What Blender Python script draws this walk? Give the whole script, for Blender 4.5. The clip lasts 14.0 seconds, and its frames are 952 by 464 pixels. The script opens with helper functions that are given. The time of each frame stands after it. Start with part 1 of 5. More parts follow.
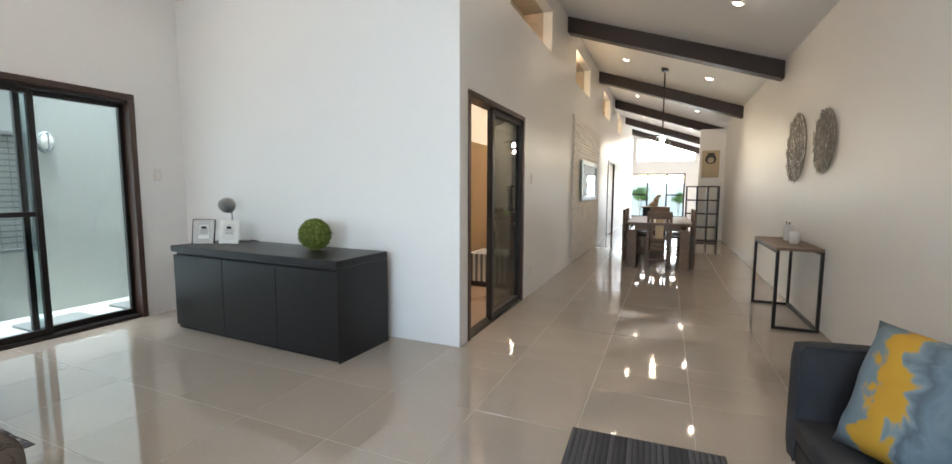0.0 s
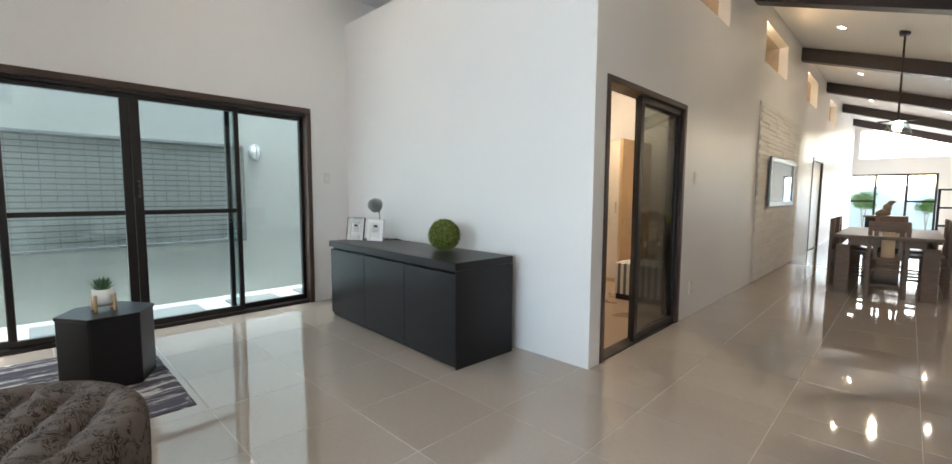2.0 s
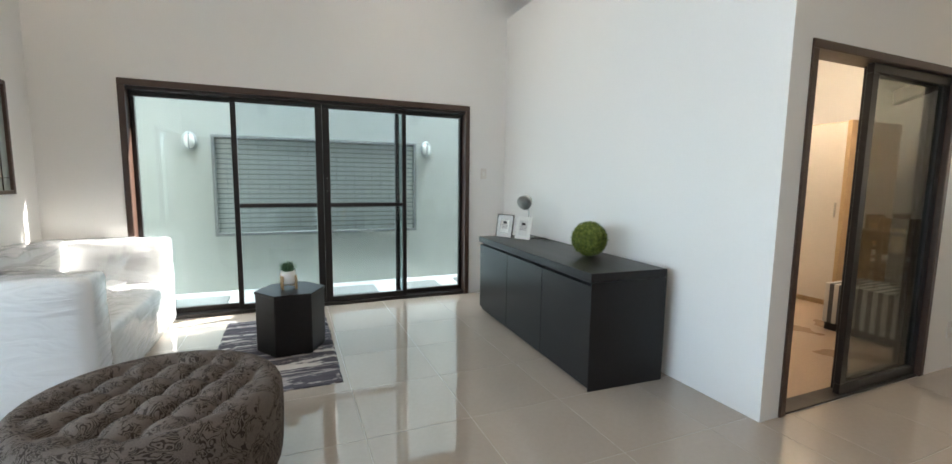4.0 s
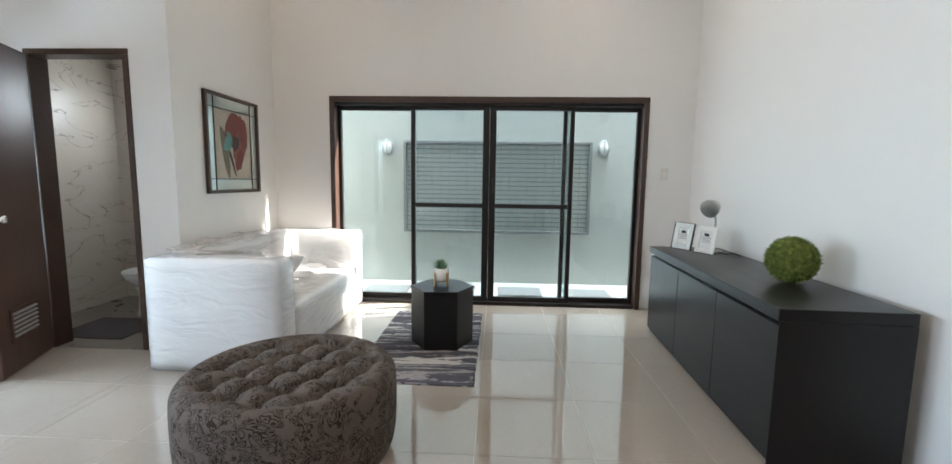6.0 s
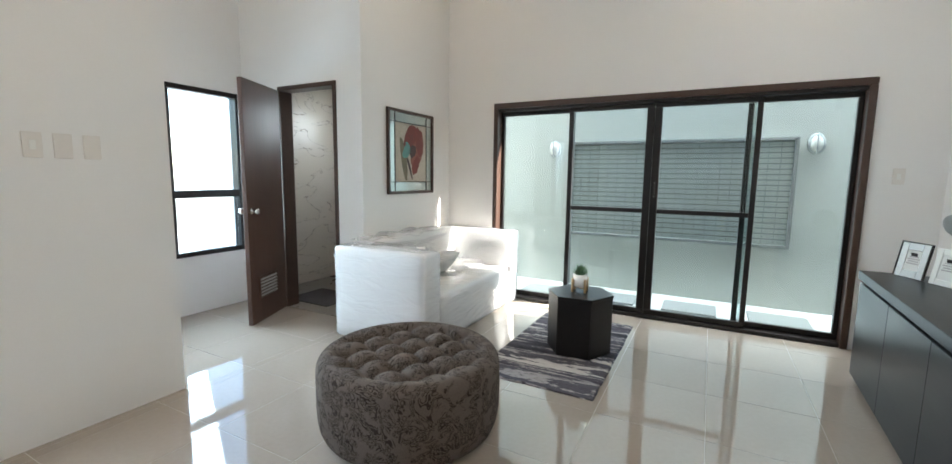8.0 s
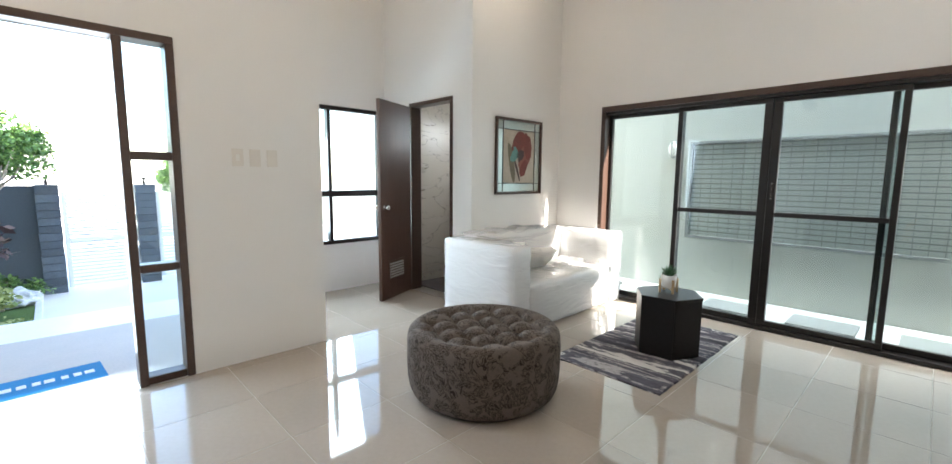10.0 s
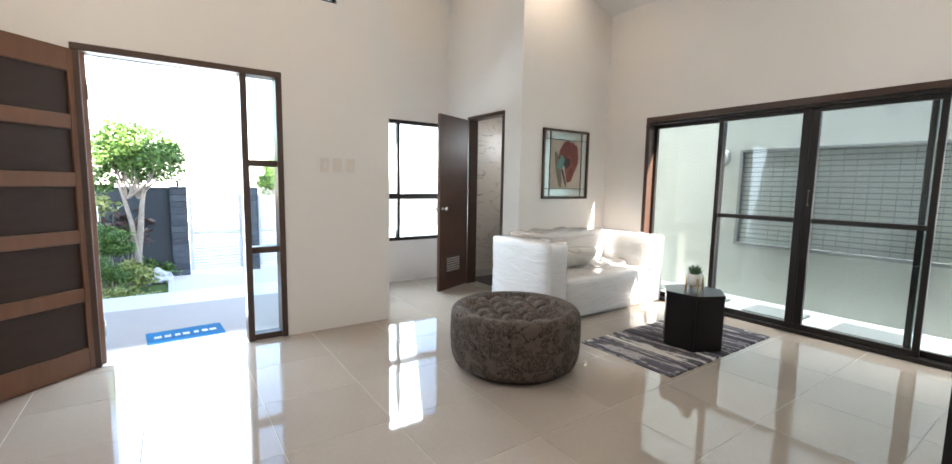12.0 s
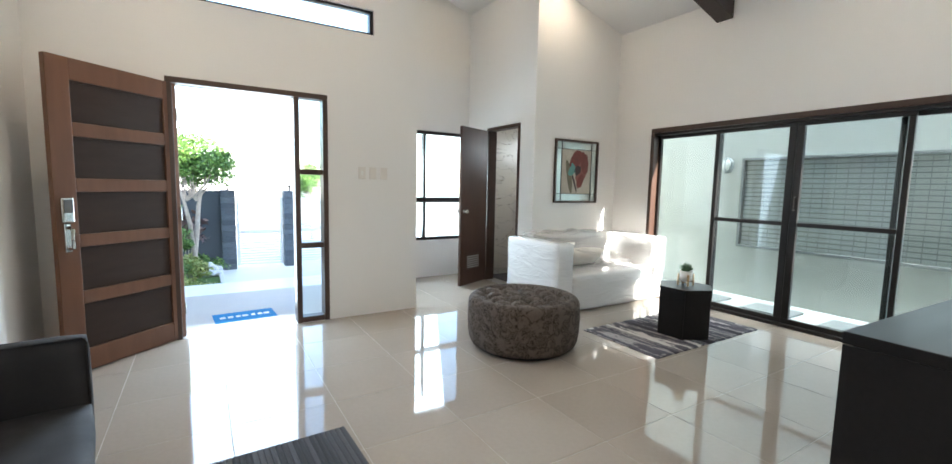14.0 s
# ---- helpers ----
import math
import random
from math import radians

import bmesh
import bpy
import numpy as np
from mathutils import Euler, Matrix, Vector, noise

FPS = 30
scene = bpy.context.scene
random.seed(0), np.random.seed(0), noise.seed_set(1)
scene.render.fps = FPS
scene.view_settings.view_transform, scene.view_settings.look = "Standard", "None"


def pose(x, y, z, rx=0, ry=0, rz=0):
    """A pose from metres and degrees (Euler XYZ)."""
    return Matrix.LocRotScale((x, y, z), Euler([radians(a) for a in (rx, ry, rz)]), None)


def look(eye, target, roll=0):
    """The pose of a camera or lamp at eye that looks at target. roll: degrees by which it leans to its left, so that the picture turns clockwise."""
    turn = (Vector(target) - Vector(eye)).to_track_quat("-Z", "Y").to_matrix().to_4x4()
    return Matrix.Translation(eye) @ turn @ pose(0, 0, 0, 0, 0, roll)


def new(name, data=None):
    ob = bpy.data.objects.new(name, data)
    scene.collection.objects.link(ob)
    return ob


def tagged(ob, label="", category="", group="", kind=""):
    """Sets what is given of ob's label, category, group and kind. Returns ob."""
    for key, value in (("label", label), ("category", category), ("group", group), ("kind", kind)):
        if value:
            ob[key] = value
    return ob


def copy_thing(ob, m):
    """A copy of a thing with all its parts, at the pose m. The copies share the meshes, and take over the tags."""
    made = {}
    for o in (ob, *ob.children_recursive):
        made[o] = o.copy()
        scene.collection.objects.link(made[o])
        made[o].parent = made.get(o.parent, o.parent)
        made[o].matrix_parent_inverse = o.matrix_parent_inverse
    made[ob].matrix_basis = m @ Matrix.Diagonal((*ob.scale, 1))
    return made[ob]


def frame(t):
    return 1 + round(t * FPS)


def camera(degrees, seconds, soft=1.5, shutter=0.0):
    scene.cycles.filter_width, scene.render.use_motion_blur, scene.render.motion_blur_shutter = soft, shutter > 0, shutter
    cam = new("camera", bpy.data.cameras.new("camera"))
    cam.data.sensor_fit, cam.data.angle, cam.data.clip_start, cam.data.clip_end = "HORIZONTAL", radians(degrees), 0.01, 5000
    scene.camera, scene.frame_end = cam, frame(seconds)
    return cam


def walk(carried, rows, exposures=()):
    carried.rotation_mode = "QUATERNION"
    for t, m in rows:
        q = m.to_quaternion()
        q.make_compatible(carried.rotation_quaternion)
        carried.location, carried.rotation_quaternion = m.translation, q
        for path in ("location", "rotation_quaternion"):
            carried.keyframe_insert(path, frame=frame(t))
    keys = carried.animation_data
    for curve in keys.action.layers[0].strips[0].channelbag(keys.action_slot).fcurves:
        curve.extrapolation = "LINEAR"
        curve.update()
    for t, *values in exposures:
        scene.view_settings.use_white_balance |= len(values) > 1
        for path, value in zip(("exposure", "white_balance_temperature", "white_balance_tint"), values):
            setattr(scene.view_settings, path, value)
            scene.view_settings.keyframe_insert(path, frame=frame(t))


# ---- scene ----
cam = camera(94.2, 14.0)
PATH = [
    (0, (0.086, 0.013, 1.233), (-0.7, 1.842, 1.042), 0.2),
    (0.3, (0.068, 0.059, 1.242), (-0.786, 1.857, 1.045), 0.5),
    (0.5, (0.087, 0.128, 1.225), (-0.834, 1.894, 1.04), 0.1),
    (1, (0.106, 0.23, 1.218), (-0.965, 1.91, 1.038), 0.1),
    (1.5, (0.117, 0.317, 1.223), (-1.106, 1.889, 1.04), 0.3),
    (2, (0.143, 0.413, 1.195), (-1.249, 1.839, 1.025), 0.3),
    (2.5, (0.142, 0.488, 1.213), (-1.389, 1.761, 1.028), 0.5),
    (5, (0.064, 0.960, 1.284), (-1.889, 1.327, 1.058), 0.8),
    (5.5, (0.008, 1.052, 1.281), (-1.974, 1.190, 1.057), 0.9),
    (6, (-0.047, 1.158, 1.273), (-2.032, 1.067, 1.044), 0.8),
    (6.5, (-0.105, 1.238, 1.277), (-2.072, 0.957, 1.046), 0.9),
    (7, (-0.138, 1.341, 1.281), (-2.071, 0.879, 1.058), 0.8),
    (7.5, (-0.144, 1.460, 1.336), (-2.005, 0.770, 1.086), 0.7),
    (8, (-0.127, 1.571, 1.317), (-1.883, 0.647, 1.071), 0.8),
    (8.5, (-0.098, 1.655, 1.326), (-1.746, 0.55, 1.078), 0.8),
    (11, (-0.024, 2.424, 1.294), (-1.26, 0.867, 1.073), 0.6),
    (11.5, (0.031, 2.537, 1.287), (-1.145, 0.933, 1.075), 0.8),
    (12, (0.103, 2.65, 1.29), (-1.033, 1.018, 1.078), 1.0),
    (12.5, (0.169, 2.774, 1.285), (-0.942, 1.124, 1.078), 1.1),
    (13, (0.251, 2.881, 1.312), (-0.848, 1.224, 1.102), 1.1),
    (13.5, (0.3, 3.013, 1.318), (-0.774, 1.339, 1.113), 1.1),
    (14, (0.35, 3.145, 1.322), (-0.697, 1.453, 1.12), 1.2),
]
# seconds, stops, kelvin, tint
EXPOSURES = [(0.0, 2.97, 6400, 10), (2.5, 2.94, 6350, 9), (5.0, 2.95, 6330, 7), (5.5, 2.95, 6450, 11), (7.0, 3.0, 6300, 9), (8.5, 3.07, 6350, 8),
             (11.0, 3.1, 6700, 12), (12.5, 3.1, 6800, 13), (13.2, 3.08, 6550, 10), (14.0, 3.08, 6400, 8)]
walk(cam, [(t, look(eye, target, roll)) for t, eye, target, roll in PATH], EXPOSURES)

# ---- light ----
SUN_WAY = Vector((0.25, -1.0, -0.60)).normalized()
world = bpy.data.worlds.new("world")
scene.world = world
world.use_nodes = True
sky = world.node_tree.nodes.new("ShaderNodeTexSky")
sky.sky_type, sky.sun_disc = "NISHITA", False
sky.sun_elevation = math.asin(-SUN_WAY.z)
sky.sun_rotation = math.atan2(-SUN_WAY.x, -SUN_WAY.y)
world.node_tree.links.new(sky.outputs[0], world.node_tree.nodes["Background"].inputs[0])
world.node_tree.nodes["Background"].inputs[1].default_value = 0.15
sun = new("sun", bpy.data.lights.new("sun", "SUN"))
sun.data.energy, sun.data.angle, sun.data.color = 4.0, radians(0.5), (1.0, 0.95, 0.88)
sun.matrix_world = look((0, 0, 10), Vector((0, 0, 10)) + SUN_WAY)


def window_light(name, eye, target, wide, high, watts, colour):
    """The sky's light in an opening, as an area lamp."""
    lamp = new(name, bpy.data.lights.new(name, "AREA"))
    lamp.data.shape, lamp.data.size, lamp.data.size_y = "RECTANGLE", wide, high
    lamp.data.energy, lamp.data.color = watts, colour
    lamp.matrix_world = look(eye, target)
    return lamp


DAY = (0.82, 0.92, 1.0)
COOL = (0.70, 0.86, 1.0)
DOWNLIGHT = 0.52
window_light("daylight_slider", (-4.68, 1.05, 1.1), (-3, 1.05, 1.0), 3.0, 1.95, 3, DAY)
window_light("daylight_entrance", (0.05, -1.46, 1.1), (0.05, 0, 0.9), 0.9, 2.0, 5.5, COOL)
window_light("daylight_recess", (-2.25, -2.78, 1.33), (-2.2, 0, 0.7), 0.9, 1.4, 7.5, COOL).data.spread = radians(125)
window_light("daylight_yard", (-5.45, 0.7, 3.15), (-5.45, 0.7, 0), 0.60, 6.0, 11.3, (0.98, 0.99, 0.98)).data.spread = radians(70)
window_light("daylight_dining", (-0.35, 20.85, 1.0), (-0.35, 15, 1.0), 2.1, 1.8, 9, DAY)
window_light("daylight_toilet", (-4.58, -2.05, 1.95), (-3.6, -2.4, 0.8), 0.5, 0.5, 1.3, DAY)

# ---- materials ----


def material(name, colour, rough=0.5, metal=0.0, vary=0.08, scale=6.0, fine=60.0, bump=0.02, per_object=0.0, coat=0.0, stretch=(1, 1, 1), spec=0.5):
    """A surface with slow and fine variation of its colour and gloss, and fine relief."""
    m = bpy.data.materials.new(name)
    m.use_nodes = True
    nt = m.node_tree
    b = nt.nodes["Principled BSDF"]
    b.inputs["Metallic"].default_value = metal
    b.inputs["Specular IOR Level"].default_value = spec
    b.inputs["Coat Weight"].default_value = coat
    b.inputs["Coat Roughness"].default_value = 0.06
    co = nt.nodes.new("ShaderNodeTexCoord")
    mp = nt.nodes.new("ShaderNodeMapping")
    mp.inputs["Scale"].default_value = stretch
    nt.links.new(co.outputs["Object"], mp.inputs[0])
    big, small = nt.nodes.new("ShaderNodeTexNoise"), nt.nodes.new("ShaderNodeTexNoise")
    for n, sc, de in ((big, scale, 3.0), (small, fine, 4.0)):
        n.inputs["Scale"].default_value, n.inputs["Detail"].default_value = sc, de
        nt.links.new(mp.outputs[0], n.inputs["Vector"])
    add = nt.nodes.new("ShaderNodeMath")
    add.operation = "ADD"
    nt.links.new(big.outputs[0], add.inputs[0])
    nt.links.new(small.outputs[0], add.inputs[1])
    ramp = nt.nodes.new("ShaderNodeMapRange")
    ramp.inputs[1].default_value, ramp.inputs[2].default_value = 0.6, 1.4
    ramp.inputs[3].default_value, ramp.inputs[4].default_value = 1 - vary, 1 + vary
    nt.links.new(add.outputs[0], ramp.inputs[0])
    level = ramp.outputs[0]
    if per_object:
        info = nt.nodes.new("ShaderNodeObjectInfo")
        r2 = nt.nodes.new("ShaderNodeMapRange")
        r2.inputs[3].default_value, r2.inputs[4].default_value = 1 - per_object, 1 + per_object
        nt.links.new(info.outputs["Random"], r2.inputs[0])
        mul = nt.nodes.new("ShaderNodeMath")
        mul.operation = "MULTIPLY"
        nt.links.new(level, mul.inputs[0])
        nt.links.new(r2.outputs[0], mul.inputs[1])
        level = mul.outputs[0]
    mix = nt.nodes.new("ShaderNodeVectorMath")
    mix.operation = "SCALE"
    mix.inputs[0].default_value = colour
    nt.links.new(level, mix.inputs["Scale"])
    nt.links.new(mix.outputs[0], b.inputs["Base Color"])
    ro = nt.nodes.new("ShaderNodeMapRange")
    ro.inputs[1].default_value, ro.inputs[2].default_value = 0.3, 0.7
    ro.inputs[3].default_value, ro.inputs[4].default_value = max(0.02, rough * 0.85), min(1, rough * 1.15)
    nt.links.new(big.outputs[0], ro.inputs[0])
    nt.links.new(ro.outputs[0], b.inputs["Roughness"])
    if bump:
        bp = nt.nodes.new("ShaderNodeBump")
        bp.inputs["Strength"].default_value, bp.inputs["Distance"].default_value = bump, 0.01
        nt.links.new(small.outputs[0], bp.inputs["Height"])
        nt.links.new(bp.outputs[0], b.inputs["Normal"])
    return m


def glass(name, tint=(0.92, 0.96, 0.95), rough=0.0, gloss=1.0):
    """A pane: clear with a tint, and mirroring more towards grazing angles."""
    m = bpy.data.materials.new(name)
    m.use_nodes = True
    nt = m.node_tree
    nt.nodes.remove(nt.nodes["Principled BSDF"])
    clear, shine = nt.nodes.new("ShaderNodeBsdfTransparent"), nt.nodes.new("ShaderNodeBsdfGlossy")
    clear.inputs[0].default_value = (*tint, 1)
    shine.inputs["Roughness"].default_value = rough
    shine.inputs["Color"].default_value = (gloss, gloss, gloss, 1)
    # Schlick's curve, the same from both sides of the pane
    face, power, fr = nt.nodes.new("ShaderNodeLayerWeight"), nt.nodes.new("ShaderNodeMath"), nt.nodes.new("ShaderNodeMath")
    mix = nt.nodes.new("ShaderNodeMixShader")
    face.inputs["Blend"].default_value = 0.5
    power.operation, fr.operation = "POWER", "MULTIPLY_ADD"
    power.inputs[1].default_value = 5.0
    fr.inputs[1].default_value, fr.inputs[2].default_value = 0.96, 0.04
    nt.links.new(face.outputs["Facing"], power.inputs[0])
    nt.links.new(power.outputs[0], fr.inputs[0])
    nt.links.new(fr.outputs[0], mix.inputs[0])
    nt.links.new(clear.outputs[0], mix.inputs[1])
    nt.links.new(shine.outputs[0], mix.inputs[2])
    nt.links.new(mix.outputs[0], nt.nodes["Material Output"].inputs[0])
    return m


def glow(name, colour, strength):
    m = bpy.data.materials.new(name)
    m.use_nodes = True
    b = m.node_tree.nodes["Principled BSDF"]
    b.inputs["Base Color"].default_value = (*colour, 1)
    b.inputs["Emission Color"].default_value = (*colour, 1)
    b.inputs["Emission Strength"].default_value = strength
    return m


WALL = material("wall_paint", (0.80, 0.782, 0.757), 0.42, vary=0.015, scale=1.2, fine=90, bump=0.03)
CEIL = material("ceiling_paint", (0.78, 0.77, 0.76), 0.7, vary=0.015, scale=1.0, fine=90, bump=0.02)
TILE = material("floor_tile", (0.41, 0.353, 0.302), 0.05, vary=0.05, scale=2.0, fine=40, bump=0.0, per_object=0.03, spec=0.75)
GROUT = material("grout", (0.51, 0.455, 0.40), 0.6, vary=0.1)
BLACK_FRAME = material("dark_aluminium", (0.016, 0.013, 0.012), 0.35, 0.3, vary=0.1, bump=0.01)
BROWN_FRAME = material("brown_timber_frame", (0.060, 0.032, 0.022), 0.38, vary=0.25, scale=3, fine=50, stretch=(1, 1, 1))
BEAM = material("dark_stained_beam", (0.040, 0.026, 0.022), 0.5, vary=0.25, scale=2, fine=30)
DOORWOOD = material("varnished_door_wood", (0.145, 0.062, 0.031), 0.35, vary=0.22, scale=2.5, fine=18, stretch=(1, 1, 0.12), bump=0.03)
DOORPANEL = material("dark_door_panel", (0.036, 0.021, 0.015), 0.5, vary=0.2, scale=3, fine=20, stretch=(0.2, 0.2, 1), bump=0.03, spec=0.25)
TOILETDOOR = material("brown_flush_door", (0.082, 0.041, 0.028), 0.42, vary=0.18, scale=2.5, fine=25, stretch=(1, 1, 0.1), bump=0.02)
CABINET = material("black_stained_wood", (0.0105, 0.0092, 0.0098), 0.38, vary=0.25, scale=2, fine=40, stretch=(0.15, 1, 1), bump=0.04, spec=0.32)
CHROME = material("brushed_nickel", (0.62, 0.61, 0.58), 0.2, 1.0, vary=0.05)
STEEL = material("black_steel", (0.03, 0.026, 0.025), 0.4, 0.6, vary=0.15)
WHITEPLASTIC = material("white_plastic", (0.78, 0.77, 0.73), 0.35, vary=0.02)
SLIDER_GLASS = glass("tinted_glass", (0.85, 0.91, 0.905), 0.0, 0.8)
MID_GLASS = glass("grey_tinted_glass", (0.785, 0.85, 0.858), 0.0, 0.8)
CLEAR_GLASS = glass("clear_glass", (0.94, 0.97, 0.96), 0.0)
DARK_GLASS = glass("smoked_glass", (0.74, 0.76, 0.75), 0.0)
YARD = material("grey_green_render", (0.47, 0.478, 0.450), 0.75, vary=0.05, scale=1.5, fine=70, bump=0.08)

# ---- helpers of the scene ----


def link_mesh(name, bm, mat, parent=None, smooth=False):
    bmesh.ops.recalc_face_normals(bm, faces=bm.faces)
    me = bpy.data.meshes.new(name)
    bm.to_mesh(me)
    bm.free()
    for p in me.polygons:
        p.use_smooth = smooth
    if mat:
        me.materials.append(mat)
    ob = new(name, me)
    if parent:
        ob.parent = parent
    return ob


def part(name, bm, mat, parent, label="", smooth=False):
    ob = link_mesh(name, bm, mat, parent, smooth)
    return tagged(ob, label) if label else ob


def thing(name, at, turn, label, category, group="", kind=""):
    """An Empty at the thing's base, which parents its parts."""
    ob = new(name)
    ob.empty_display_size = 0.1
    ob.matrix_world = pose(*at, 0, 0, turn)
    return tagged(ob, label, category, group, kind)


def add_box(bm, lo, hi, bevel=0.0, segs=2, m=None):
    r = bmesh.ops.create_cube(bm, size=1.0)
    vs = r["verts"]
    for v in vs:
        v.co = Vector([lo[i] + (v.co[i] + 0.5) * (hi[i] - lo[i]) for i in range(3)])
    if bevel:
        es = list({e for v in vs for e in v.link_edges})
        r2 = bmesh.ops.bevel(bm, geom=es, offset=bevel, segments=segs, profile=0.5, affect="EDGES")
        vs = list({v for f in r2["faces"] for v in f.verts} | {v for v in vs if v.is_valid})
    if m is not None:
        bmesh.ops.transform(bm, matrix=m, verts=[v for v in vs if v.is_valid])
    return vs


def box(lo, hi, bevel=0.0, segs=2, m=None):
    bm = bmesh.new()
    add_box(bm, lo, hi, bevel, segs)
    if m is not None:
        bmesh.ops.transform(bm, matrix=m, verts=bm.verts)
    return bm


def lathe(profile, n=24, m=None):
    """A turned shape from (radius, height) pairs."""
    bm = bmesh.new()
    rings = []
    for r, z in profile:
        rings.append([bm.verts.new((r * math.cos(2 * math.pi * i / n), r * math.sin(2 * math.pi * i / n), z)) for i in range(n)])
    for a, b in zip(rings, rings[1:]):
        for i in range(n):
            bm.faces.new((a[i], a[(i + 1) % n], b[(i + 1) % n], b[i]))
    bm.faces.new(rings[0][::-1])
    bm.faces.new(rings[-1])
    bmesh.ops.remove_doubles(bm, verts=bm.verts, dist=1e-5)
    if m is not None:
        bmesh.ops.transform(bm, matrix=m, verts=bm.verts)
    return bm


def tube(points, radius, n=8):
    """A round bar along a line of points."""
    bm = bmesh.new()
    pts = [Vector(p) for p in points]
    rings = []
    for i, p in enumerate(pts):
        d = (pts[min(i + 1, len(pts) - 1)] - pts[max(i - 1, 0)]).normalized()
        u = d.orthogonal().normalized() if not rings else (side - d * side.dot(d)).normalized()
        side = u
        w = d.cross(u)
        rr = radius[i] if isinstance(radius, (list, tuple)) else radius
        rings.append([bm.verts.new(p + rr * (math.cos(2 * math.pi * k / n) * u + math.sin(2 * math.pi * k / n) * w)) for k in range(n)])
    for a, b in zip(rings, rings[1:]):
        for k in range(n):
            bm.faces.new((a[k], a[(k + 1) % n], b[(k + 1) % n], b[k]))
    bm.faces.new(rings[0][::-1])
    bm.faces.new(rings[-1])
    return bm


def join(*bms):
    out = bmesh.new()
    for b in bms:
        me = bpy.data.meshes.new("tmp")
        b.to_mesh(me)
        b.free()
        out.from_mesh(me)
        bpy.data.meshes.remove(me)
    return out


# the roof: a gable, ridge along y
RIDGE_X, RIDGE_Z, FALL_W, FALL_E = -2.22, 4.07, 0.30, 0.338


def roof_z(x):
    return RIDGE_Z - (FALL_W * (RIDGE_X - x) if x < RIDGE_X else FALL_E * (x - RIDGE_X))


def wall(name, axis, at, thick, a0, a1, z0, z1, openings=(), under_roof=True, mat=None):
    """A wall across axis 'x' or 'y' at a place, growing by thick, from a0 to a1 and z0 to z1; openings are (a0, a1, z0, z1)."""
    cuts_a = sorted({a0, a1, *(o[0] for o in openings), *(o[1] for o in openings), *((RIDGE_X,) if axis == "y" and a0 < RIDGE_X < a1 else ())})
    cuts_a = [a for a in cuts_a if a0 <= a <= a1]
    cuts_z = sorted({z0, z1, *(o[2] for o in openings), *(o[3] for o in openings)})
    solid = {}
    for i in range(len(cuts_a) - 1):
        for k in range(len(cuts_z) - 1):
            ca, cz = (cuts_a[i] + cuts_a[i + 1]) / 2, (cuts_z[k] + cuts_z[k + 1]) / 2
            solid[i, k] = not any(o[0] < ca < o[1] and o[2] < cz < o[3] for o in openings)
    bm = bmesh.new()
    cache = {}

    def v(a, d, z):
        key = (round(a, 5), d, round(z, 5))
        if key not in cache:
            t = at + (thick if d else 0)
            cache[key] = bm.verts.new((t, a, z) if axis == "x" else (a, t, z))
        return cache[key]

    for (i, k), full in solid.items():
        if not full:
            continue
        a, b, z, w = cuts_a[i], cuts_a[i + 1], cuts_z[k], cuts_z[k + 1]
        bm.faces.new((v(a, 0, z), v(b, 0, z), v(b, 0, w), v(a, 0, w)))
        bm.faces.new((v(a, 1, z), v(a, 1, w), v(b, 1, w), v(b, 1, z)))
        for di, dk, p, q in ((-1, 0, (a, z), (a, w)), (1, 0, (b, z), (b, w)), (0, -1, (a, z), (b, z)), (0, 1, (a, w), (b, w))):
            if not solid.get((i + di, k + dk), False):
                bm.faces.new((v(p[0], 0, p[1]), v(q[0], 0, q[1]), v(q[0], 1, q[1]), v(p[0], 1, p[1])))
    if under_roof:
        for fall, sign in ((FALL_W, -1), (FALL_E, 1)):
            n = Vector((sign * fall, 0, 1)).normalized()
            r = bmesh.ops.bisect_plane(bm, geom=bm.verts[:] + bm.edges[:] + bm.faces[:], plane_co=(RIDGE_X, 0, RIDGE_Z + 0.02), plane_no=n, clear_outer=True)
            bmesh.ops.holes_fill(bm, edges=[e for e in bm.edges if e.is_boundary])
    return tagged(link_mesh(name, bm, mat or WALL), kind="structure")


def frame_bars(name, axis, at, depth, a0, a1, z0, z1, width, mat, parent, sill=True):
    """Four bars round an opening, end to end."""
    def bar(n, lo_a, hi_a, lo_z, hi_z):
        lo, hi = ((at, lo_a, lo_z), (at + depth, hi_a, hi_z)) if axis == "x" else ((lo_a, at, lo_z), (hi_a, at + depth, hi_z))
        lo, hi = tuple(min(p, q) for p, q in zip(lo, hi)), tuple(max(p, q) for p, q in zip(lo, hi))
        return part(n, box(lo, hi, 0.004, 1), mat, parent)
    bar("jamb", a0, a0 + width, z0, z1 - width)
    bar("jamb", a1 - width, a1, z0, z1 - width)
    bar("head", a0, a1, z1 - width, z1)
    if sill:
        bar("sill", a0 + width, a1 - width, z0, z0 + width)
    return bar


def pane(name, axis, at, a0, a1, z0, z1, mat, parent, thick=0.006):
    lo, hi = ((at, a0, z0), (at + thick, a1, z1)) if axis == "x" else ((a0, at, z0), (a1, at + thick, z1))
    ob = part(name, box(lo, hi), mat, parent)
    ob.visible_shadow = False
    return ob


# ---- the plan ----
XS, XW, XE = -4.51, -1.36, 1.38        # slider wall, corridor walls
YN, YE, YP, YR = 3.06, -1.21, -1.10, -2.66   # return wall, entrance wall, painting wall, recess window wall
XR, XT = -1.59, -3.08                   # recess walls
YFAR = 21.0
TOP = 4.6

